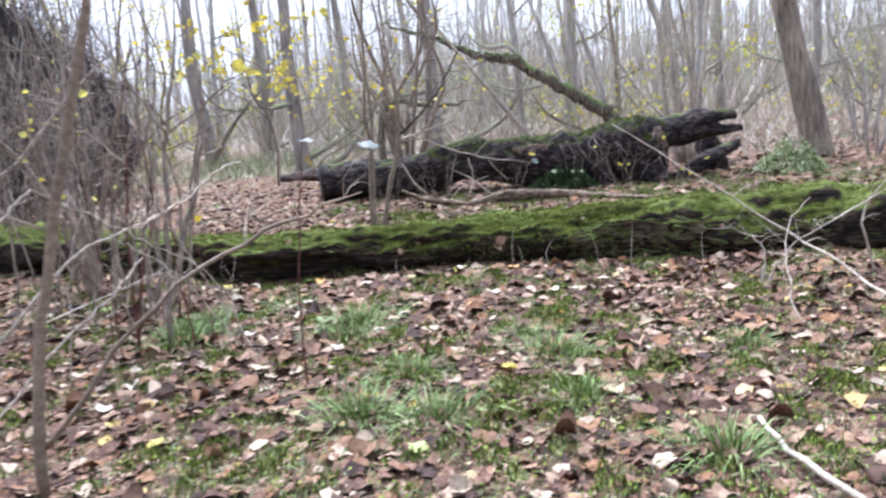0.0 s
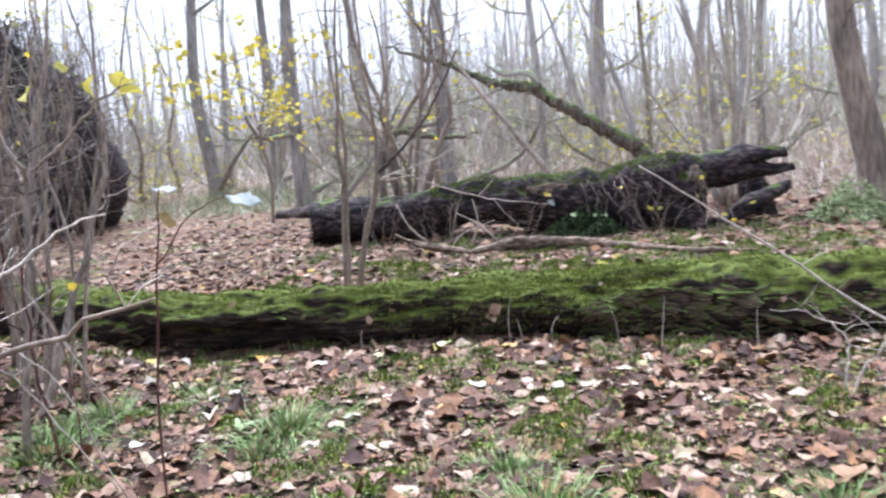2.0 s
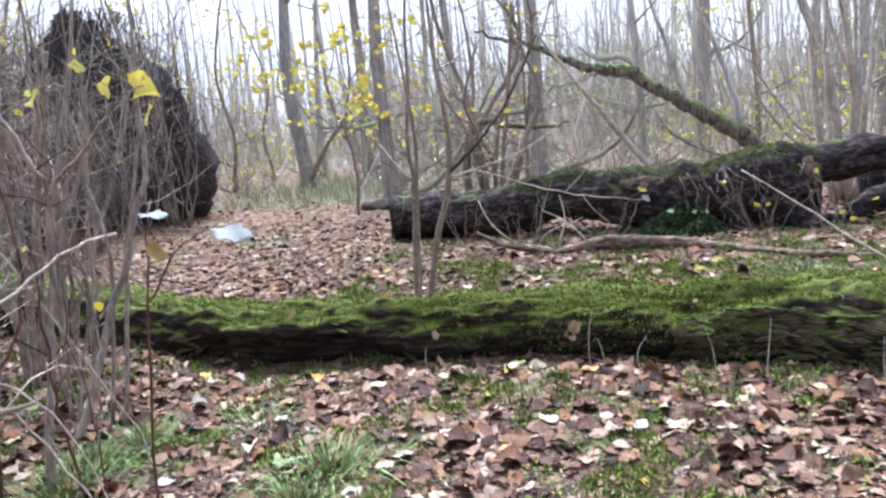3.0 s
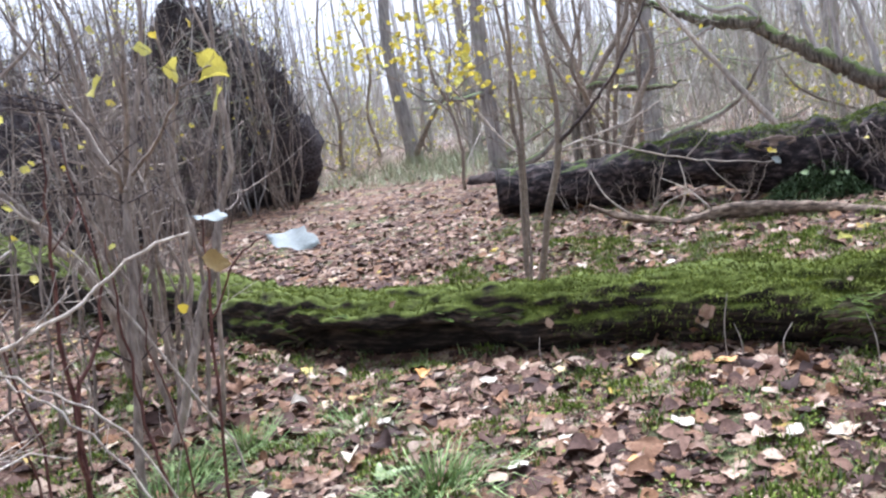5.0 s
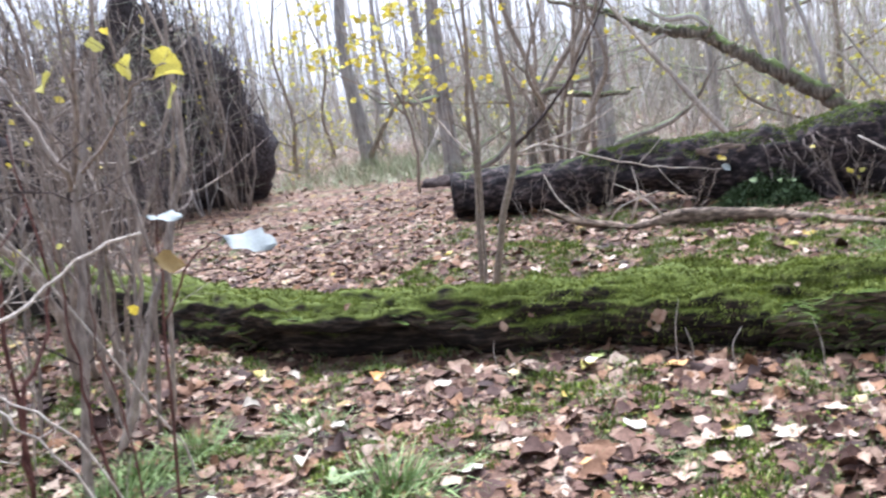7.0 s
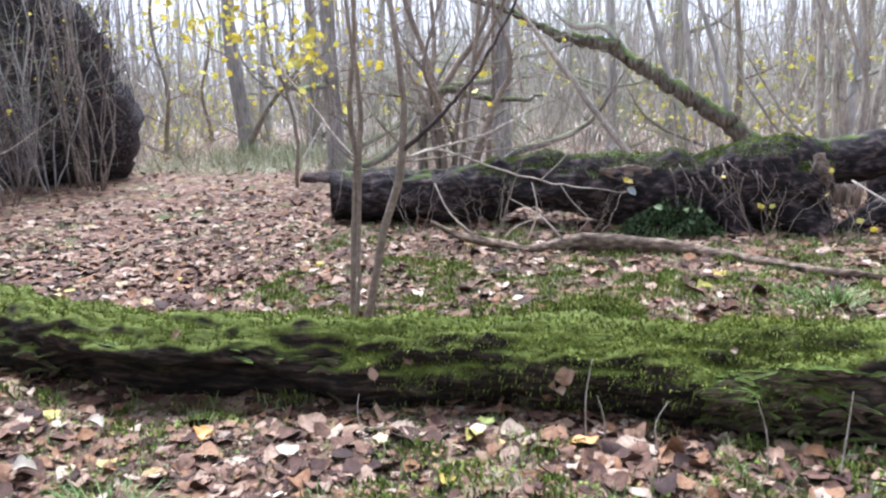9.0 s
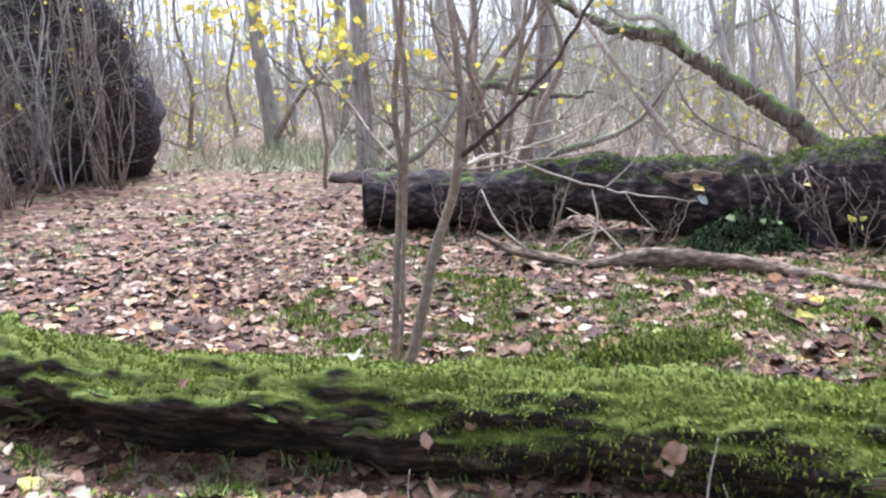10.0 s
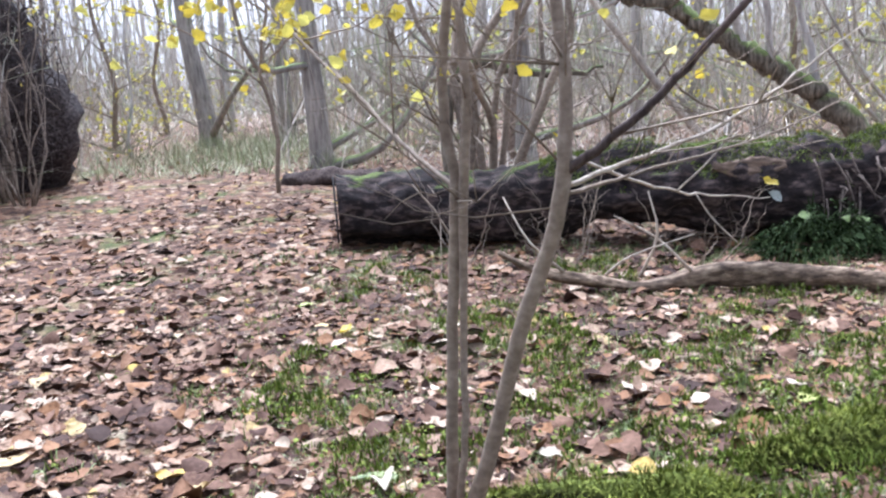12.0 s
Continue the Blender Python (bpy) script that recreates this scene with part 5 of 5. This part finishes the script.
for k, (x, y) in enumerate(((-7.7, 11.8), (-8.3, 12.8), (-7.1, 10.4), (-8.0, 11.0), (-6.4, 8.9), (-8.7, 13.6), (-8.4, 15.3), (-9.3, 14.9), (-10.2, 14.4), (-8.9, 9.6), (-11.0, 15.0), (-9.9, 13.0), (-9.0, 12.0), (-9.6, 9.4), (-10.6, 10.2), (-11.5, 10.0), (-12.6, 11.2), (-13.6, 12.0), (-14.6, 13.6), (-13.0, 15.4), (-15.2, 11.0), (-12.5, 16.4), (-14.2, 16.0), (-12.8, 18.6), (-15.6, 17.2), (-13.6, 20.5), (-11.6, 19.6), (-16.8, 15.0), (-17.6, 18.6), (-15.5, 21.5), (-11.4, 15.6), (-12.2, 14.8), (-13.4, 14.6), (-14.6, 15.2), (-11.9, 17.4), (-13.4, 17.6), (-15.0, 14.2), (-16.0, 13.0))):
    put(DARK, x, y, 47 * k, (0.8 + 0.05 * (k % 7)) * (1.4 if k > 19 else 1.1 if k < 6 else 1), k == 0)


def plant(kind, x, y, size=1.0):
    put(kind, x, y, float(rng.uniform(0, 360)), size, kind.name not in used)
    used.add(kind.name)


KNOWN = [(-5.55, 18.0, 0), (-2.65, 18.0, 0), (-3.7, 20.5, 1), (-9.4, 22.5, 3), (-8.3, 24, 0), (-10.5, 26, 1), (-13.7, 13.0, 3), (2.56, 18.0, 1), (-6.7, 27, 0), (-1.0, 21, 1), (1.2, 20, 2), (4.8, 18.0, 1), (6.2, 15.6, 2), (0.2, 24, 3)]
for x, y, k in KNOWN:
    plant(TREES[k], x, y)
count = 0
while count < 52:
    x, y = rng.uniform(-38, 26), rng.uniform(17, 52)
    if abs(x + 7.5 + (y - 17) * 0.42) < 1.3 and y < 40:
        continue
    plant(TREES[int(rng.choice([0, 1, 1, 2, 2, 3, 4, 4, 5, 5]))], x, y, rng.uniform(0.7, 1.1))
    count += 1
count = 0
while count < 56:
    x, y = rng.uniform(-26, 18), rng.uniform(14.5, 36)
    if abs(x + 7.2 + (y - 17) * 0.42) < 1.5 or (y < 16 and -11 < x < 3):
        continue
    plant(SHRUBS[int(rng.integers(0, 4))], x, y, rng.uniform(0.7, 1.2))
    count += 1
for k, (x, y) in enumerate(((-14.5, 18.5), (-17, 17.5), (-19.5, 18.5), (-13, 21.5), (-16, 21), (-18.5, 22), (-11.5, 22.5), (-15, 24.5), (-21, 21), (-12.2, 26), (-18, 26), (-22.5, 17), (-21, 25), (-10.2, 20.8))):
    plant(TREES[(2, 5, 1)[k % 3]], x, y, 0.8 + 0.06 * (k % 4))
    if x < -13.5:
        put(DARK, x + 0.9, y - 1.1, 71 * k, 2.1 + 0.1 * (k % 3))
for x, y in ((-9.0, 12.6), (-9.6, 11.0), (-9.0, 15.0), (-10.6, 14.4), (-9.9, 15.4), (-8.2, 8.0), (4.6, 10.8), (5.6, 12.6), (4.4, 13.4), (6.6, 9.4), (-11.3, 14.9)):
    plant(SHRUBS[int(rng.integers(0, 4))], x, y, rng.uniform(0.7, 1.0))
# Unseen trees behind the camera, added to close the wood around.
for _ in range(14):
    a = rng.uniform(0, 2 * math.pi)
    x, y = 14 * math.cos(a) * rng.uniform(0.8, 2.2), -6 - abs(14 * math.sin(a)) * rng.uniform(0.3, 1.6)
    plant(TREES[int(rng.integers(0, 5))], x, y)
# Unseen thicket and trees added behind the camera to block low sky light.
for k in range(22):
    a = math.pi * (1.0 + (k + 0.5) / 22) + 0.2 * math.sin(k * 2.3)
    d = 5.5 + 3.2 * (k % 3)
    put(DARK, 1.0 + d * 1.25 * math.cos(a), 0.5 + d * math.sin(a), 83 * k, 2.0 + 0.15 * (k % 4))
    if k % 2:
        plant(TREES[(1, 5, 2, 0)[k // 2 % 4]], 1.0 + (d + 2) * 1.3 * math.cos(a), -0.5 + (d + 2) * math.sin(a), 1.0)
# Distant trunks; their pale grey stands in for mist in the air.
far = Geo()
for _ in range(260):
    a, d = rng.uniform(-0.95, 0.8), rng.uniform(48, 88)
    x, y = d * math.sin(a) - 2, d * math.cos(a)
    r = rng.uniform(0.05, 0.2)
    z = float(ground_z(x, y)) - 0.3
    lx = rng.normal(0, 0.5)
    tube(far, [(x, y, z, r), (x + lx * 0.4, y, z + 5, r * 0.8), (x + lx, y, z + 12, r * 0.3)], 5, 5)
single("far_woods", far, M_FAR_HAZED, "distant tree trunks coloured pale grey to stand in for haze", "far woods", kind="stuff")
scrub = Geo()
n_s = 52000
x, y = rng.uniform(-30, 22, n_s), 14.5 + 48 * rng.random(n_s) ** 1.5
ok = ((np.abs(x + 7.0 + (y - 17) * 0.42) > 1.8) | (y > 23)) & ~((y < 17.5) & (x < -3.2) & (x > -11)) & ~((y < 15.5) & (x > -3.8) & (x < 2.5))
ok &= waves(x, y, 2.6, 6) > -0.25
x, y = x[ok], y[ok]
foot = np.stack([x, y, ground_z(x, y)], 1)
way = rng.normal(0, 0.45, (len(x), 3))
way[:, 2] = rng.uniform(0.1, 0.8, len(x)) * rng.uniform(0.4, 1.6, len(x))
blades(scrub, foot, way, rng.uniform(0.003, 0.007, len(x)) * (0.6 + y / 40))
n_f = 34000
x, y = rng.uniform(-44, 32, n_f), 18 + 49 * rng.random(n_f) ** 1.2
ok = (np.abs(x + 7.4 + (y - 17) * 0.42) > 1.6) | (y > 34)
ok &= (waves(x, y, 5.0, 6) > -0.3) & ((x + 7.4 + (y - 17) * 0.42 > 0) | (rng.random(n_f) < 0.9))
x, y = x[ok], y[ok]
foot = np.stack([x, y, ground_z(x, y) + rng.uniform(0, 2.2, len(x)) * (rng.random(len(x)) < 0.5)], 1)
way = rng.normal(0, 0.9, (len(x), 3))
way[:, 2] = rng.uniform(0.8, 5.0, len(x))
blades(scrub, foot, way, rng.uniform(0.004, 0.012, len(x)) * (0.6 + y / 40))
single("undergrowth", scrub, M_DRY, "low tangle of dry grey-brown brambles and saplings", "undergrowth", kind="stuff")
# Added glowing ring that stands in for the bright hazy distance.
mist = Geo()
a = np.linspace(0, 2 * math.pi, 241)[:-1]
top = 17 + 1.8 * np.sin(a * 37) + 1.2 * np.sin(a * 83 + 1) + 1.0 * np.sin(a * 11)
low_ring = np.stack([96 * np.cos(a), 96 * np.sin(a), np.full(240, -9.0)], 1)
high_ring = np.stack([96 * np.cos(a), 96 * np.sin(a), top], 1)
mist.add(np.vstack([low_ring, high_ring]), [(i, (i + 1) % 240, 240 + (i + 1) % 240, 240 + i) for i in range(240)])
single("backdrop", mist, M_HAZE_GLOW, "glowing ring standing in for bright sky and haze", "backdrop", kind="structure")

# ---- small things on the floor ----
TUFTS = [(-0.32, 5.15), (-0.71, 3.92), (-1.51, 5.35), (0.02, 4.07), (-1.08, 3.96), (0.57, 3.44), (-2.73, 5.63), (0.93, 4.84), (-2.62, 5.34), (-2.67, 5.95), (-2.13, 6.24), (-1.5, 5.66), (-0.15, 4.75), (-0.95, 4.6), (1.6, 9.9), (0.9, 9.6)]
g = Geo()
foot = np.concatenate([rng.normal(0, 0.055, (260, 2)), np.full((260, 1), -0.01)], 1)
way = np.concatenate([foot[:, :2] * 1.6 + rng.normal(0, 0.04, (260, 2)), rng.uniform(0.06, 0.19, (260, 1))], 1)
blades(g, foot, way, rng.uniform(0.0018, 0.0034, 260))
tuft_mesh = g.mesh("grass_tuft", M_TUFT)
for k, (x, y) in enumerate(TUFTS):
    ob = tagged(new("grass_tuft", tuft_mesh), "small tuft of fine green grass among fallen leaves", "grass tuft", "grass tufts")
    k_ = 0.75 + 0.5 * ((k * 5) % 7) / 7
    ob.matrix_basis = pose(x, y, float(ground_z(x, y)), 0, 0, 71 * k) @ Matrix.Diagonal((k_ * 1.2, k_ * 1.2, k_, 1))
moss_mound = thing("moss_mound", (-0.7, 9.0, -0.07), "low cushion of bright green moss on the floor", "moss")
v, _ = rough_log([(-1.05, 8.86, -0.06, 0.03), (-0.85, 8.93, -0.05, 0.09), (-0.6, 9.05, -0.04, 0.11), (-0.3, 9.2, -0.06, 0.04)], 18, 26, 0.02, 0.03)
part("cushion", closed(Geo(), v), M_LOG, moss_mound)
g = Geo()
moss_on(g, v, 9000, -0.2, 0.05)
part("moss", g, M_MOSS, moss_mound, kind="stuff")
ridge_mound = thing("moss_mound", (-1.5, 8.6, -0.07), "long low ridge of bright green moss beside the mossy log", "moss")
v, _ = rough_log([(-1.98, 8.58, -0.08, 0.03), (-1.7, 8.58, -0.06, 0.075), (-1.4, 8.6, -0.06, 0.07), (-1.2, 8.62, -0.05, 0.08), (-0.98, 8.68, -0.08, 0.03)], 18, 34, 0.02, 0.04)
part("cushion", closed(Geo(), v), M_LOG, ridge_mound)
g = Geo()
moss_on(g, v, 9000, -0.2, 0.04)
part("moss", g, M_MOSS, ridge_mound, kind="stuff")
rng = np.random.default_rng(5)
for k in range(300):
    x, y = rng.uniform(-4.5, 2.0), rng.uniform(2.8, 11.0)
    if 7.2 < y < 8.2:
        continue
    ob = tagged(new("fallen_leaf", PALE_MESHES[k % 6] if k % 2 else TAN_MESHES[k % 6]), "broad pale tan fallen leaf lying on the litter", "leaf", "large fallen leaves")
    s_ = rng.uniform(0.07, 0.12)
    ob.matrix_basis = pose(x, y, float(ground_z(x, y)) + 0.03, rng.normal(0, 14) + (180 if k % 3 == 0 else 0), rng.normal(0, 14), rng.uniform(0, 360)) @ Matrix.Diagonal((s_, s_, s_, 1))

# twiggy brush against the rotten log
for k, (bx, by, n_, h_) in enumerate(((-1.75, 11.75, 9, 0.75), (-2.5, 11.9, 5, 0.7), (0.75, 11.9, 8, 0.8), (1.35, 11.7, 6, 0.8), (-0.9, 11.7, 6, 0.6))):
    stem_thing("twiggy_brush", (bx, by, -0.07), "thin bare dead twigs standing against the rotten log", "brushwood", fan((bx, by, -0.08), n_, h_, 0.5, 0.005), M_HAZEL if k % 2 == 0 else M_STEM, None, (3, 0.25, 0.003), 5 if k in (2, 3) else 0, (0.05, 0.08), group="twiggy brush")
# leaves caught on the mossy log
for k, (lx, want) in enumerate(((-0.64, -0.1), (-0.61, 0.08), (-0.67, -0.3), (-0.6, 0.25), (-0.65, 0.0), (-1.35, 0.35), (-2.5, 0.7), (-1.5, -0.05), (0.1, 0.8), (1.2, 0.2), (2.3, 0.5))):
    i = int(np.argmin(np.abs(log_v[:, 0, 0] - lx)))
    j = int(np.argmin(np.abs(log_out[i, :, 2] - want) + (log_out[i, :, 1] > 0) * 5))
    o, p = Vector(log_out[i, j]), Vector(log_v[i, j]) + Vector(log_out[i, j]) * 0.02
    ob = tagged(new("fallen_leaf", TAN_MESHES[k % 6] if k % 4 else PALE_MESHES[k % 6]), "curled tan leaf caught on the mossy log", "leaf", "leaves on the mossy log")
    s_ = (0.035 + 0.011 * (k % 4)) * (1.5 if k < 5 else 1)
    ob.matrix_basis = Matrix.Translation(p) @ o.to_track_quat("Z", "Y").to_matrix().to_4x4() @ pose(0, 0, 0, 25 * math.sin(k * 2.1), 25 * math.cos(k * 1.7), 67 * k) @ Matrix.Diagonal((s_, s_, s_, 1))
# pale dry stalks before the log
for k, (sx, sy, sh) in enumerate(((-0.5, 7.2, 0.36), (-0.42, 7.2, 0.2), (-0.2, 7.1, 0.22), (0.2, 7.0, 0.3), (0.45, 7.0, 0.35), (-1.5, 7.2, 0.16), (1.0, 6.8, 0.3))):
    g = Geo()
    b_ = float(ground_z(sx, sy))
    tube(g, [(sx, sy, b_ - 0.02, 0.0035), (sx + rng.normal(0, 0.015), sy, b_ + sh * 0.55, 0.003), (sx + rng.normal(0, 0.04), sy + 0.02, b_ + sh, 0.0012)], 5, 8)
    single("dry_stalk", g, M_DEAD, "thin pale dry stalk standing before the mossy log", "stalk", "dry stalks", place=(sx, sy, b_))


def lay_leaf(x, y, meshes, label, k, size):
    ob = tagged(new("fallen_leaf", meshes[k % 6]), label, "leaf", "large fallen leaves")
    ob.matrix_basis = pose(x, y, float(ground_z(x, y)) + 0.036, 9 * math.sin(k * 3.3), 9 * math.cos(k * 2.1), 73 * k) @ Matrix.Diagonal((size, size, size, 1))


KINDS = {"w": (CREAM_MESHES, "broad cream-white fallen leaf lying face down"), "p": (PALE_MESHES, "broad pale tan fallen leaf lying on the litter"), "o": (ORANGE_MESHES, "orange-brown fallen leaf lying on the litter"), "y": (YELLOW_MESHES, "bright yellow fallen leaf lying on the litter"), "g": (GREEN_MESHES, "yellow-green fallen leaf lying on the litter")}
NEAR_SPOTS = [(-2.01, 6.22, "w"), (-1.68, 6.82, "w"), (-0.61, 6.36, "w"), (-0.95, 7.13, "w"), (-1.99, 5.84, "p"), (-1.92, 5.48, "p"), (-2.19, 5.43, "w"), (-3.73, 6.35, "g"), (-1.22, 5.88, "w"), (-1.06, 6.09, "p"), (-2.68, 6.48, "w"), (-0.16, 6.24, "w"), (0.0, 6.21, "w"), (-1.26, 5.76, "p"), (-1.29, 5.44, "p"), (-0.72, 5.91, "o"), (-2.1, 6.9, "o"), (-1.69, 6.83, "w"), (-0.95, 7.09, "y"), (-0.95, 7.3, "g"), (-0.51, 7.14, "o"), (-2.09, 6.89, "o"), (-2.71, 7.0, "w")]
FIRST_SPOTS = [(-0.38, 4.48, "y"), (-2.04, 3.7, "y"), (-2.56, 4.17, "w"), (-1.47, 3.58, "p"), (-2.55, 4.47, "w"), (-1.07, 3.46, "p"), (1.31, 4.26, "p"), (-0.72, 3.49, "g"), (-1.75, 4.88, "g"), (-2.98, 7.05, "y"), (0.42, 5.23, "p"), (-1.62, 4.61, "p")]
BACK_SPOTS = [(-1.7, 8.89, "w"), (-0.7, 9.48, "g"), (-1.38, 9.59, "p"), (-1.12, 9.44, "p"), (-2.26, 8.63, "w"), (-3.08, 8.66, "p"), (-3.78, 8.8, "p"), (-1.21, 8.73, "p"), (-3.34, 10.89, "g"), (-1.83, 9.45, "p"), (0.11, 9.8, "y"), (-2.9, 10.3, "y")]
for spots_ in (NEAR_SPOTS, FIRST_SPOTS, BACK_SPOTS):
    for k, (x, y, c) in enumerate(spots_):
        lay_leaf(x, y, KINDS[c][0], KINDS[c][1], k, 0.1 + 0.012 * (k % 3))

# small fern fronds between the leaves
for fx, fy, turn in ((-1.78, 5.66, 35), (-1.72, 5.62, 120), (-2.2, 8.7, 200)):
    frond = thing("fern_frond", (fx, fy, float(ground_z(fx, fy))), "small fresh green fern frond among fallen leaves", "fern", "fern fronds")
    g = Geo()
    z0 = float(ground_z(fx, fy))
    ca, sa = math.cos(radians(turn)), math.sin(radians(turn))
    spine = [(fx + ca * d, fy + sa * d, z0 + 0.03 + 0.35 * d - 1.4 * d * d, 0.0022 - 0.008 * d) for d in (0, 0.06, 0.12, 0.18)]
    path = tube(g, spine, 4, 14)
    part("rachis", g, M_GRASS, frond)
    g = Geo()
    rows = path[2:]
    for s_ in (-1, 1):
        way = np.stack([-sa * s_ + ca * 0.4 + 0 * rows[:, 0], ca * s_ + sa * 0.4 + 0 * rows[:, 0], 0.1 + 0 * rows[:, 0]], 1) * (0.045 * np.linspace(1, 0.25, len(rows)))[:, None]
        for lane in (-0.004, 0.0, 0.004):
            blades(g, rows[:, :3] + np.array([ca * lane, sa * lane, 0]), way * rng.uniform(0.8, 1.0), np.full(len(rows), 0.0045))
    part("pinna_blade", g, M_GRASS, frond, kind="stuff")
